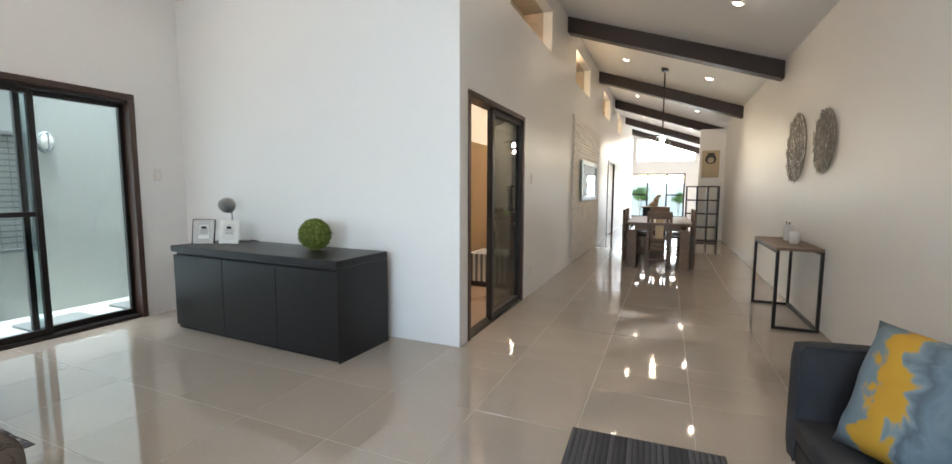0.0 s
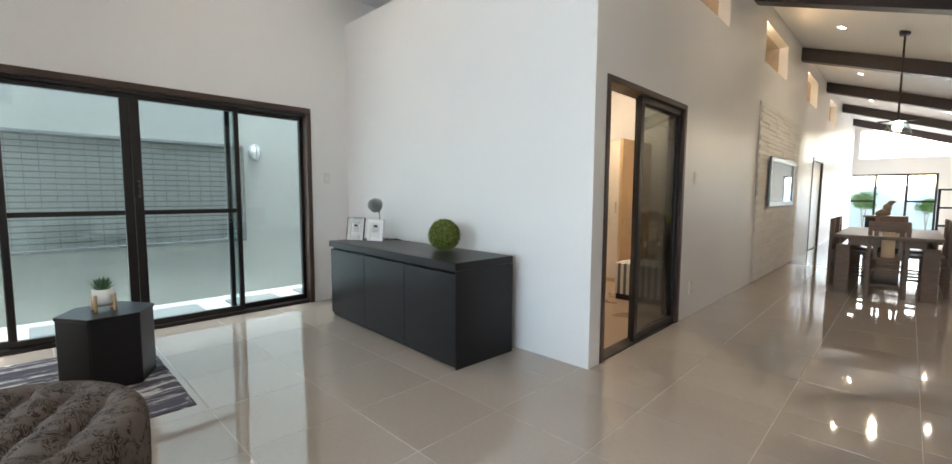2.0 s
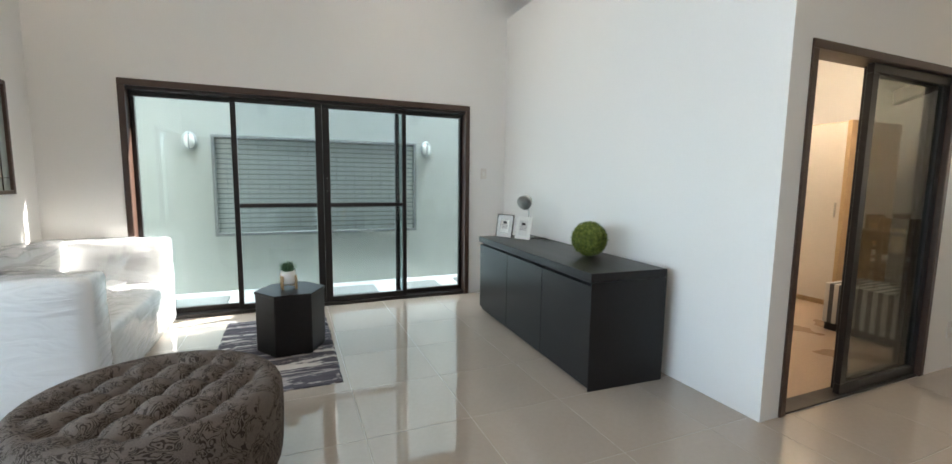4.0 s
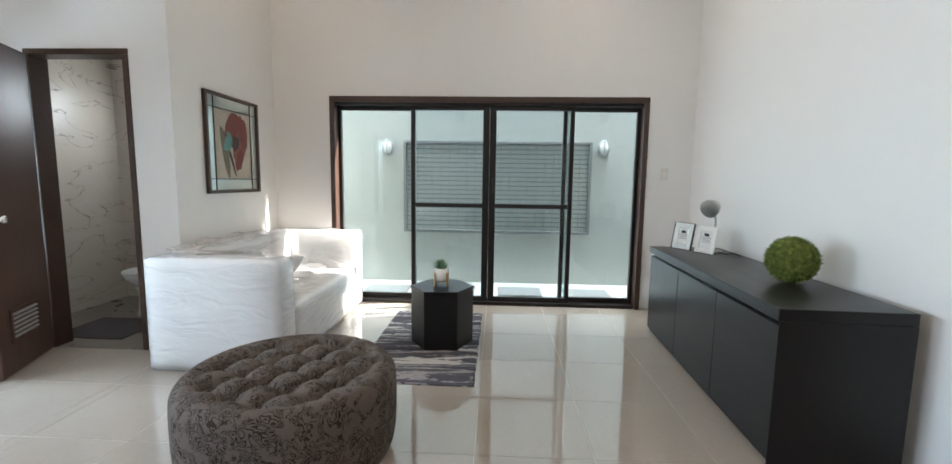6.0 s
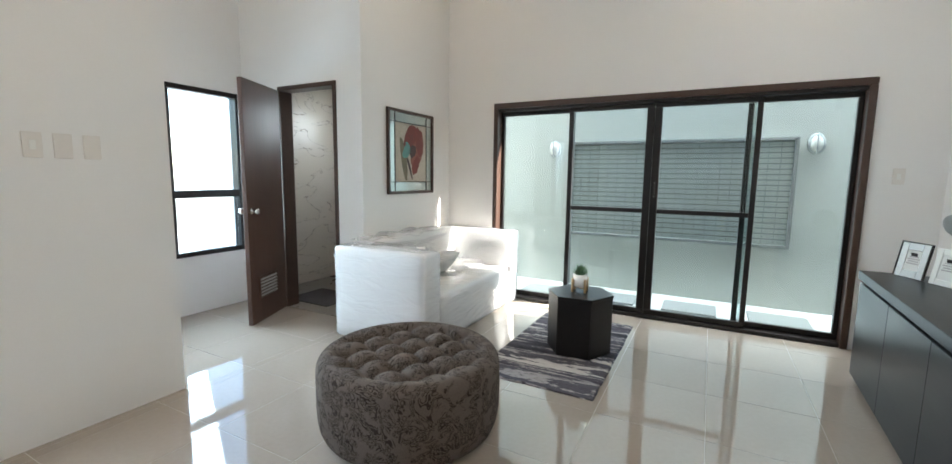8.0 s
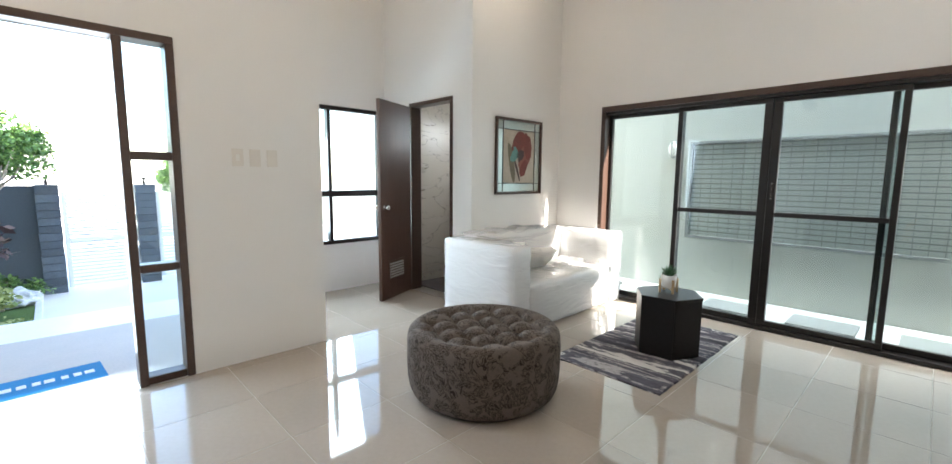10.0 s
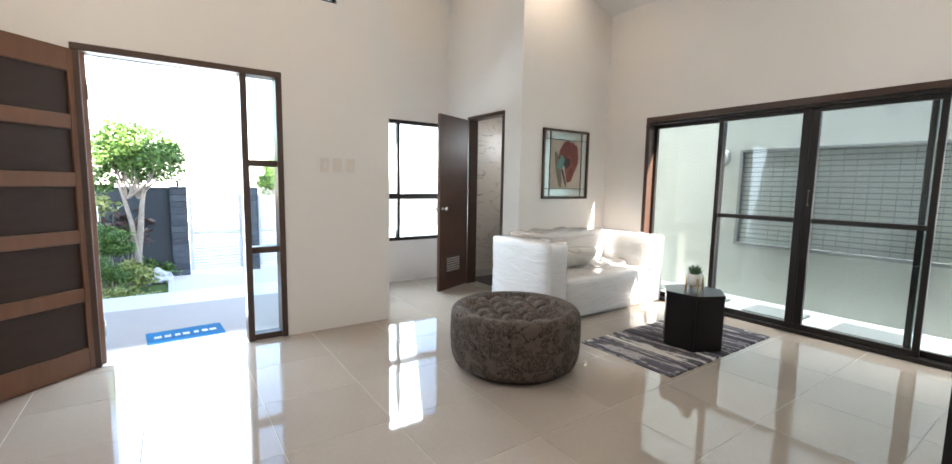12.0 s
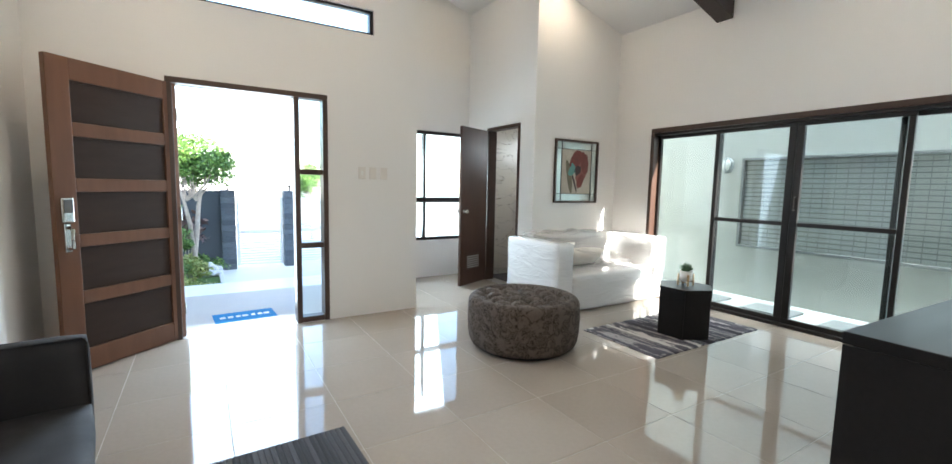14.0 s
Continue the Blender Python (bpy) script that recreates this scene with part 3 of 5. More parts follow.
LIGHTWOOD = material("light_oak", (0.50, 0.34, 0.18), 0.45, vary=0.15, scale=3, fine=30, stretch=(1, 1, 0.1), bump=0.03)
GREYWOOD = material("weathered_brown_wood", (0.155, 0.093, 0.058), 0.5, vary=0.3, scale=4, fine=40, stretch=(0.2, 1, 1), bump=0.06)
CREAM = material("cream_laminate", (0.66, 0.60, 0.52), 0.4, vary=0.03)
CERAMIC = material("white_ceramic", (0.82, 0.81, 0.78), 0.12, vary=0.02)
STRIP = material("pale_mirror_strip", (0.60, 0.66, 0.62), 0.22, 0.65, vary=0.06, scale=5)
LAMP_ON = glow("lamp_glow", (1.0, 0.86, 0.66), 6.0)


def film_material(name, milkiness):
    """Clear wrapping film: mostly clear, with sharp wrinkled gloss and a little milkiness."""
    m = bpy.data.materials.new(name)
    m.use_nodes = True
    nt = m.node_tree
    nt.nodes.remove(nt.nodes["Principled BSDF"])
    co = nt.nodes.new("ShaderNodeTexCoord")
    clear, shine, milk = nt.nodes.new("ShaderNodeBsdfTransparent"), nt.nodes.new("ShaderNodeBsdfGlossy"), nt.nodes.new("ShaderNodeBsdfDiffuse")
    clear.inputs[0].default_value = (0.985, 0.99, 0.99, 1)
    shine.inputs["Roughness"].default_value = 0.1
    milk.inputs[0].default_value = (0.95, 0.96, 0.97, 1)
    wr = noise_node(nt.nodes, nt.links, co.outputs["Object"], 3.6, 2.5, 1.8, (0.8, 0.8, 2.6))
    bp = nt.nodes.new("ShaderNodeBump")
    bp.inputs["Strength"].default_value, bp.inputs["Distance"].default_value = 0.55, 0.035
    nt.links.new(wr, bp.inputs["Height"])
    nt.links.new(bp.outputs[0], shine.inputs["Normal"])
    nt.links.new(bp.outputs[0], milk.inputs["Normal"])
    lw = nt.nodes.new("ShaderNodeFresnel")
    lw.inputs["IOR"].default_value = 1.45
    nt.links.new(bp.outputs[0], lw.inputs["Normal"])
    fr = nt.nodes.new("ShaderNodeMath")
    fr.operation, fr.use_clamp = "MULTIPLY_ADD", True
    nt.links.new(lw.outputs[0], fr.inputs[0])
    fr.inputs[1].default_value, fr.inputs[2].default_value = 0.85, 0.05
    a, b = nt.nodes.new("ShaderNodeMixShader"), nt.nodes.new("ShaderNodeMixShader")
    a.inputs[0].default_value = milkiness
    nt.links.new(clear.outputs[0], a.inputs[1])
    nt.links.new(milk.outputs[0], a.inputs[2])
    nt.links.new(fr.outputs[0], b.inputs[0])
    nt.links.new(a.outputs[0], b.inputs[1])
    nt.links.new(shine.outputs[0], b.inputs[2])
    nt.links.new(b.outputs[0], nt.nodes["Material Output"].inputs[0])
    return m


FILM = film_material("plastic_film", 0.42)
SHEET = film_material("clear_plastic_sheet", 0.10)


def soft_box(lo, hi, bevel=0.05, cuts=6, puff=0.0, rough=0.0, seed=0.0, scale=4.0):
    """A padded block: rounded, subdivided, puffed out in the middle of its faces and slightly uneven."""
    bm = bmesh.new()
    add_box(bm, lo, hi)
    bmesh.ops.subdivide_edges(bm, edges=bm.edges[:], cuts=cuts, use_grid_fill=True)
    c = (Vector(lo) + Vector(hi)) / 2
    h = (Vector(hi) - Vector(lo)) / 2
    for v in bm.verts:
        p = v.co - c
        inner = Vector([max(-(h[i] - bevel), min(h[i] - bevel, p[i])) for i in range(3)])
        d = p - inner
        if d.length > 1e-6:
            # pull the sharp rim onto a rounded one
            v.co = c + inner + d.normalized() * min(d.length, bevel)
        n = [p[i] / h[i] for i in range(3)]
        if puff:
            k = max(range(3), key=lambda i: abs(n[i]))
            o = [i for i in range(3) if i != k]
            v.co[k] += math.copysign(puff * (1 - n[o[0]] ** 2) * (1 - n[o[1]] ** 2), n[k])
        if rough:
            q = Vector(v.co) * scale + Vector((seed, seed * 1.7, seed * 0.3))
            v.co += noise.noise_vector(q) * rough
    return bm


def pillow(w, h, t, seed=0.0, n=14):
    """A stuffed square cushion lying in the xy plane, with pinched corners."""
    bm = bmesh.new()
    grid = {}
    for s in (1, -1):
        for i in range(n + 1):
            for j in range(n + 1):
                u, v = 2 * i / n - 1, 2 * j / n - 1
                edge = i in (0, n) or j in (0, n)
                if edge and s < 0:
                    grid[s, i, j] = grid[1, i, j]
                    continue
                z = s * t / 2 * ((1 - u ** 4) * (1 - v ** 4)) ** 0.55
                pin = 1 - 0.07 * (1 - u * u) * abs(v) ** 3 - 0.0
                pin2 = 1 - 0.07 * (1 - v * v) * abs(u) ** 3
                wob = 0.012 * noise.noise(Vector((u * 3 + seed, v * 3, s + seed)))
                grid[s, i, j] = bm.verts.new((u * w / 2 * pin2, v * h / 2 * pin, z + wob))
    for s in (1, -1):
        for i in range(n):
            for j in range(n):
                q = [grid[s, i, j], grid[s, i + 1, j], grid[s, i + 1, j + 1], grid[s, i, j + 1]]
                bm.faces.new(q if s > 0 else q[::-1])
    return bm


def wrapped_sofa():
    ob = thing("wrapped_sofa", (-3.595, -0.645, 0), 0, "white sofa wrapped in clear wrinkled plastic film", "sofa")
    hx, y0, y1 = 0.875, -0.43, 0.43
    part("base", soft_box((-hx + 0.21, y0 + 0.02, 0.03), (hx - 0.21, y1 - 0.012, 0.215), 0.015, 6, 0.0, 0.004, 1.0), SOFA, ob, smooth=True)
    part("seat", soft_box((-hx + 0.20, y0 + 0.18, 0.217), (hx - 0.20, y1, 0.40), 0.035, 10, 0.012, 0.006, 2.0), SOFA, ob, smooth=True)
    part("backrest", soft_box((-hx + 0.18, y0, 0.03), (hx - 0.18, y0 + 0.22, 0.76), 0.05, 10, 0.01, 0.010, 3.0), SOFA, ob, smooth=True)
    part("armrest", soft_box((-hx, y0, 0.03), (-hx + 0.21, y1, 0.755), 0.035, 10, 0.006, 0.006, 4.0), SOFA, ob, smooth=True)
    part("armrest", soft_box((hx - 0.21, y0, 0.03), (hx, y1, 0.745), 0.028, 10, 0.004, 0.004, 5.0), SOFA, ob, smooth=True)
    for x in (-hx + 0.08, hx - 0.08):
        for y in (y0 + 0.06, y1 - 0.06):
            part("foot", lathe([(0.022, 0.0), (0.028, 0.035)], 10, pose(x, y, 0)), CABINET, ob)
    # the film lies close over the upholstery, wrinkled
    part("plastic_film", soft_box((hx - 0.222, y0 - 0.012, 0.010), (hx + 0.014, y1 + 0.014, 0.760), 0.03, 20, 0.006, 0.006, 6.0, 7.0), FILM, ob, "clear wrinkled plastic film", True)
    part("plastic_film", soft_box((-hx - 0.012, y0 - 0.012, 0.010), (-hx + 0.224, y1 + 0.014, 0.770), 0.035, 20, 0.008, 0.009, 7.0, 10.0), FILM, ob, smooth=True)
    part("plastic_film", soft_box((-hx + 0.19, y0 - 0.006, 0.02), (hx - 0.19, y0 + 0.24, 0.785), 0.05, 20, 0.012, 0.014, 8.0, 8.0), FILM, ob, smooth=True)
    part("plastic_film", soft_box((-hx + 0.205, y0 + 0.19, 0.015), (hx - 0.205, y1 + 0.014, 0.418), 0.03, 20, 0.014, 0.007, 9.0, 7.0), FILM, ob, smooth=True)
    return ob


def loose_film(x, y, z, w, d, seed):
    """A bunched sheet of film with folds."""
    bm = bmesh.new()
    nx, ny = 40, 20
    g = [[bm.verts.new(((i / nx - 0.5) * w, (j / ny - 0.5) * d, 0.022 + 0.016 * math.sin(i * 0.55 + 2.2 * noise.noise(Vector((i * 0.1, j * 0.2, seed)))) * (1 - (2 * i / nx - 1) ** 2)
                        + 0.025 * noise.noise(Vector((i * 0.13, j * 0.25, seed))))) for j in range(ny + 1)] for i in range(nx + 1)]
    for i in range(nx):
        for j in range(ny):
            bm.faces.new((g[i][j], g[i + 1][j], g[i + 1][j + 1], g[i][j + 1]))
    bmesh.ops.transform(bm, matrix=pose(x, y, z), verts=bm.verts)
    return bm


def stretched_film(hx, seed):
    """A taut sheet from arm to arm over the back and the pillows, pulled into long folds."""
    bm = bmesh.new()
    nx, ny = 60, 26
    g = []
    for i in range(nx + 1):
        col = []
        for j in range(ny + 1):
            u, v = i / nx, j / ny
            x = -hx + 2 * hx * u
            y = -0.42 + 0.66 * v
            sag = (1 - (2 * u - 1) ** 2) * (0.02 + 0.20 * v ** 1.5)
            fold = 0.012 * noise.noise(Vector((u * 3 + v * 2, v * 14 - u * 5, seed))) + 0.006 * noise.noise(Vector((u * 8, v * 30, seed + 4)))
            col.append(bm.verts.new((x, y, 0.785 - sag + fold)))
        g.append(col)
    for i in range(nx):
        for j in range(ny):
            bm.faces.new((g[i][j], g[i + 1][j], g[i + 1][j + 1], g[i][j + 1]))
    return bm


sofa = wrapped_sofa()
part("film_sheet", stretched_film(0.72, 3.0), SHEET, sofa, "taut clear plastic sheet over the back", True).visible_shadow = False
part("loose_film", loose_film(0.10, -0.31, 0.765, 1.15, 0.26, 2.0), FILM, sofa, "bunched clear plastic film", True).visible_shadow = False
part("loose_film", loose_film(-0.30, -0.02, 0.42, 0.75, 0.40, 5.0), FILM, sofa, "bunched clear plastic film", True).visible_shadow = False
for film in sofa.children:
    if film.name.startswith("plastic_film"):
        film.visible_shadow = False
for x, y, z, rx, rz, w in ((-3.13, -0.70, 0.535, 58, 12, 0.44), (-3.48, -0.66, 0.50, 40, -14, 0.46)):
    p = link_mesh("throw_pillow", pillow(w, 0.40, 0.15, x), WHITEFABRIC, smooth=True)
    p.matrix_world = pose(x, y, z, rx, 0, rz)
    tagged(p, "ivory throw pillow lying on the wrapped sofa", "pillow", "pillows on the sofa")


def ottoman():
    ob = thing("ottoman", (-1.935, 0.24, 0), 20, "round tufted ottoman in brown damask fabric", "ottoman")
    part("base", lathe([(0.385, 0.0), (0.395, 0.02)], 40), CABINET, ob)
    # buttons in staggered rows, sunk between puffs
    s, h = 0.210, 0.105
    buttons = [(s / 2 * (a - b), h * (a + b)) for a in range(-5, 6) for b in range(-5, 6)]
    buttons = [b for b in buttons if math.hypot(*b) < 0.34]

    def top_z(x, y):
        r = math.hypot(x, y)
        u, v = (y / h + 2 * x / s) / 2, (y / h - 2 * x / s) / 2
        puff = abs(math.sin(math.pi * u) * math.sin(math.pi * v)) ** 0.5
        dist = min(math.hypot(x - bx, y - by) for bx, by in buttons)
        fade = min(1.0, max(0.0, (0.415 - r) / 0.09))
        fade = fade * fade * (3 - 2 * fade)
        return 0.434 - 0.004 * (r / 0.4) ** 2 - (0.046 * (1 - puff) + 0.020 * math.exp(-(dist / 0.028) ** 2)) * fade

    # the cover runs from the middle over the rounded shoulder and down the side
    n, flat = 144, 0.405
    shoulder = [(flat + 0.062 * math.sin(k * math.pi / 16), 0.430 - 0.062 * (1 - math.cos(k * math.pi / 16))) for k in range(1, 9)]
    side = shoulder + [(0.469, 0.33), (0.470, 0.27), (0.469, 0.20), (0.465, 0.13), (0.457, 0.08), (0.442, 0.045), (0.418, 0.025), (0.395, 0.018)]
    bm = bmesh.new()
    rings = []
    for k in range(1, 56):
        r = flat * k / 55
        rings.append([bm.verts.new((r * math.cos(2 * math.pi * i / n), r * math.sin(2 * math.pi * i / n), top_z(r * math.cos(2 * math.pi * i / n), r * math.sin(2 * math.pi * i / n)))) for i in range(n)])
    for r, z in side:
        row = []
        for i in range(n):
            a = 2 * math.pi * i / n
            wob = 1 + 0.006 * noise.noise(Vector((math.cos(a) * 2.5, math.sin(a) * 2.5, z * 6)))
            row.append(bm.verts.new((r * wob * math.cos(a), r * wob * math.sin(a), z)))
        rings.append(row)
    mid = bm.verts.new((0, 0, top_z(0, 0)))
    for i in range(n):
        bm.faces.new((mid, rings[0][i], rings[0][(i + 1) % n]))
    for a, b in zip(rings, rings[1:]):
        for i in range(n):
            bm.faces.new((a[i], a[(i + 1) % n], b[(i + 1) % n], b[i]))
    top = part("cover", bm, DAMASK, ob, smooth=True)
    for bx, by in buttons:
        part("button", lathe([(0.013, -0.006), (0.014, 0.0), (0.009, 0.005), (0.0, 0.006)], 10, pose(bx, by, top_z(bx, by) + 0.002)), DAMASK, top, smooth=True)


ottoman()


def hex_table():
    ob = thing("side_table", (-3.425, 0.745, 0.012), 34, "black hexagonal wooden side table standing on the rug", "side table")
    part("tabletop", lathe([(0.246, 0.425), (0.248, 0.428), (0.248, 0.443), (0.245, 0.446)], 6), CABINET, ob)
    part("core", lathe([(0.225, 0.0), (0.225, 0.425)], 6), CABINET, ob)
    for k in range(6):
        a = 30 + 60 * k
        part("side_panel", box((0.196, -0.1185, 0.0), (0.211, 0.1185, 0.424), 0.002, 1, pose(0, 0, 0, 0, 0, a)), CABINET, ob)


hex_table()


def shag_rug(x0, x1, y0, y1):
    bm = bmesh.new()
    nx, ny = 110, 60
    g = [[None] * (ny + 1) for _ in range(nx + 1)]
    for i in range(nx + 1):
        for j in range(ny + 1):
            x, y = x0 + (x1 - x0) * i / nx, y0 + (y1 - y0) * j / ny
            edge = i in (0, nx) or j in (0, ny)
            dx = 0.008 * noise.noise(Vector((x * 9, y * 9, 3.0)))
            z = 0.0 if edge else 0.009 + 0.004 * noise.noise(Vector((x * 60, y * 25, 0))) + 0.002 * math.sin(x * 40)
            g[i][j] = bm.verts.new((x + dx, y + dx, z))
    for i in range(nx):
        for j in range(ny):
            bm.faces.new((g[i][j], g[i + 1][j], g[i + 1][j + 1], g[i][j + 1]))
    bmesh.ops.contextual_create(bm, geom=[e for e in bm.edges if e.is_boundary])
    return tagged(link_mesh("rug", bm, RUG, smooth=True), "grey and white striped shag rug on the tiled floor", "rug")


shag_rug(-4.20, -2.665, 0.225, 1.04)


def potted_succulent(x, y, z):
    ob = thing("potted_succulent", (x, y, z), 15, "small green succulent in a white pot on a wooden stand", "plant")
    part("pot", lathe([(0.0, 0.035), (0.040, 0.035), (0.052, 0.05), (0.056, 0.135), (0.050, 0.135), (0.048, 0.115), (0.0, 0.115)], 24), CERAMIC, ob, "white ceramic pot", True)
    for k in range(4):
        a = math.pi / 2 * k + 0.6
        part("leg", box((-0.009, -0.006, 0.0), (0.009, 0.006, 0.105), 0.002, 1, pose(0.067 * math.cos(a), 0.067 * math.sin(a), 0, 0, 0, math.degrees(a) + 90)), LIGHTWOOD, ob)
    for k in range(2):
        part("crossbar", box((-0.064, -0.006, 0.024 + 0.006 * k), (0.064, 0.006, 0.029 + 0.006 * k), m=pose(0, 0, 0, 0, 0, math.degrees(0.6) + 90 * k)), LIGHTWOOD, ob)
    rnd = random.Random(3)
    for k in range(26):
        a, up = 2.4 * k, 25 + 55 * (k / 26)
        ln = 0.075 + 0.02 * rnd.random()
        d = Vector((math.cos(a) * math.cos(radians(up)), math.sin(a) * math.cos(radians(up)), math.sin(radians(up))))
        s = Vector((-math.sin(a), math.cos(a), 0))
        bm = bmesh.new()
        base = Vector((0, 0, 0.115))
        pts = [(0.0, 0.007), (0.4, 0.011), (0.75, 0.007), (1.0, 0.0008)]
        prev = None
        for f, w in pts:
            c = base + d * ln * f + Vector((0, 0, 0.012 * f * f))
            nrm = d.cross(s)
            row = [bm.verts.new(c + s * w), bm.verts.new(c + nrm * w * 0.5), bm.verts.new(c - s * w), bm.verts.new(c - nrm * w * 0.5)]
            if prev:
                for i in range(4):
                    bm.faces.new((prev[i], prev[(i + 1) % 4], row[(i + 1) % 4], row[i]))
            prev = row
        part("leaf", bm, SUCC, ob, smooth=True)


SUCC = material("succulent_leaf", (0.055, 0.14, 0.06), 0.5, vary=0.2)
potted_succulent(-3.44, 0.735, 0.458)


def photo_frame(x, y, turn, glassy):
    ob = thing("photo_frame", (x, y, 0.738), turn, "silver edged clear photo frame leaning on the sideboard" if glassy else "white photo frame with a printed card on the sideboard", "photo frame")
    w, h = (0.19, 0.215) if glassy else (0.175, 0.21)
    m = pose(0, 0, 0, -10)
    fm = material("silver_mat", (0.70, 0.70, 0.69), 0.25, 0.5, vary=0.1) if glassy else WHITEPLASTIC
    bw = 0.045 if glassy else 0.034
    for lo, hi in (((-w / 2, -0.012, 0), (-w / 2 + bw, 0, h)), ((w / 2 - bw, -0.012, 0), (w / 2, 0, h)), ((-w / 2 + bw, -0.012, 0), (w / 2 - bw, 0, bw)), ((-w / 2 + bw, -0.012, h - bw), (w / 2 - bw, 0, h))):
        part("frame_bar", box(lo, hi, 0.002, 1, m), fm, ob)
    if glassy:
        lip = 0.006
        for lo, hi in (((-w / 2 - lip, -0.016, 0), (-w / 2, 0.0, h)), ((w / 2, -0.016, 0), (w / 2 + lip, 0.0, h)), ((-w / 2 - lip, -0.016, h), (w / 2 + lip, 0.0, h + lip))):
            part("rim", box(lo, hi, 0.001, 1, m), STEEL, ob, "thin dark rim")
    part("card", box((-w / 2 + bw, -0.006, bw), (w / 2 - bw, -0.003, h - bw), m=m), material("printed_card", (0.70, 0.69, 0.66), 0.6, vary=0.04), ob)
    ink = material("grey_print", (0.42, 0.39, 0.38), 0.7)
    for k in range(4):
        ln = (0.040, 0.034, 0.042, 0.030)[k]
        part("print_line", box((-ln, -0.0072, 0.085 + 0.014 * k), (ln, -0.0062, 0.093 + 0.014 * k), m=m), ink, ob)
    part("stand", box((-0.02, 0.0, 0.0), (0.02, 0.004, 0.16), m=pose(0, 0.055, 0, 16)), BLACK_FRAME, ob)


photo_frame(-3.745, 2.69, 24, True)
photo_frame(-3.535, 2.78, 24, False)


def desk_lamp(x, y):
    ob = thing("desk_lamp", (x, y, 0.738), 0, "small grey metal desk lamp with a tilted shade", "lamp")
    grey = material("grey_enamel", (0.42, 0.43, 0.41), 0.35, 0.1, vary=0.05)
    part("base", lathe([(0.062, 0.0), (0.064, 0.008), (0.058, 0.016), (0.012, 0.022)], 24), grey, ob, smooth=True)
    part("stem", tube([(0, 0, 0.02), (0, 0, 0.14), (0.004, 0, 0.24), (0.0, -0.01, 0.31)], 0.008), grey, ob, "slim white stem", True)
    m = pose(0.0, -0.03, 0.36, -68, 0, 34)
    shade = part("shade", lathe([(0.072, -0.055), (0.068, -0.02), (0.05, 0.025), (0.026, 0.045), (0.012, 0.05), (0.0, 0.05), (0.0, 0.044), (0.022, 0.04), (0.045, 0.02), (0.062, -0.02), (0.066, -0.055)], 28, m), grey, ob, "flared grey shade", True)
    part("bulb", lathe([(0.0, -0.03), (0.02, -0.02), (0.022, 0.0), (0.012, 0.03), (0.012, 0.04)], 16, m), WHITEPLASTIC, shade, smooth=True)
    part("cord", tube([(0.05, 0.01, 0.006), (0.10, 0.03, 0.005), (0.15, 0.02, 0.006), (0.19, 0.06, 0.02), (0.21, 0.10, 0.006), (0.16, 0.11, 0.005), (0.12, 0.08, 0.012), (0.18, 0.05, 0.012)], 0.004, 6), STEEL, ob)


desk_lamp(-3.62, 2.89)


def moss_ball(x, y, r):
    """A ball of moss: a lumpy core with thousands of short leafy tips."""
    rnd = random.Random(21)
    bm = bmesh.new()
    bmesh.ops.create_icosphere(bm, subdivisions=4, radius=r)
    for v in bm.verts:
        n = v.co.normalized()
        v.co += n * (0.010 * noise.noise(n * 9) + 0.008 * noise.noise(n * 22))
    core = [v.co.copy() for v in bm.verts]
    for _ in range(5200):
        p = core[rnd.randrange(len(core))].copy()
        n = p.normalized()
        side = n.orthogonal().normalized()
        side.rotate(Matrix.Rotation(rnd.random() * 6.28, 3, n))
        way = (n + side * rnd.uniform(0.4, 1.6)).normalized()
        p += Vector((rnd.gauss(0, 0.004), rnd.gauss(0, 0.004), rnd.gauss(0, 0.004)))
        w = way.cross(n).normalized() * rnd.uniform(0.002, 0.0035)
        ln = rnd.uniform(0.008, 0.017)
        a, b, c = bm.verts.new(p - w - n * 0.002), bm.verts.new(p + w - n * 0.002), bm.verts.new(p + way * ln)
        bm.faces.new((a, b, c))
    lo = min(v.co.z for v in bm.verts)
    ob = link_mesh("moss_ball", bm, MOSS)
    ob.matrix_world = pose(x, y, 0.738 - lo - 0.012)
    return tagged(ob, "round green moss ball on the black sideboard", "decoration")


moss_ball(-2.54, 2.795, 0.120)


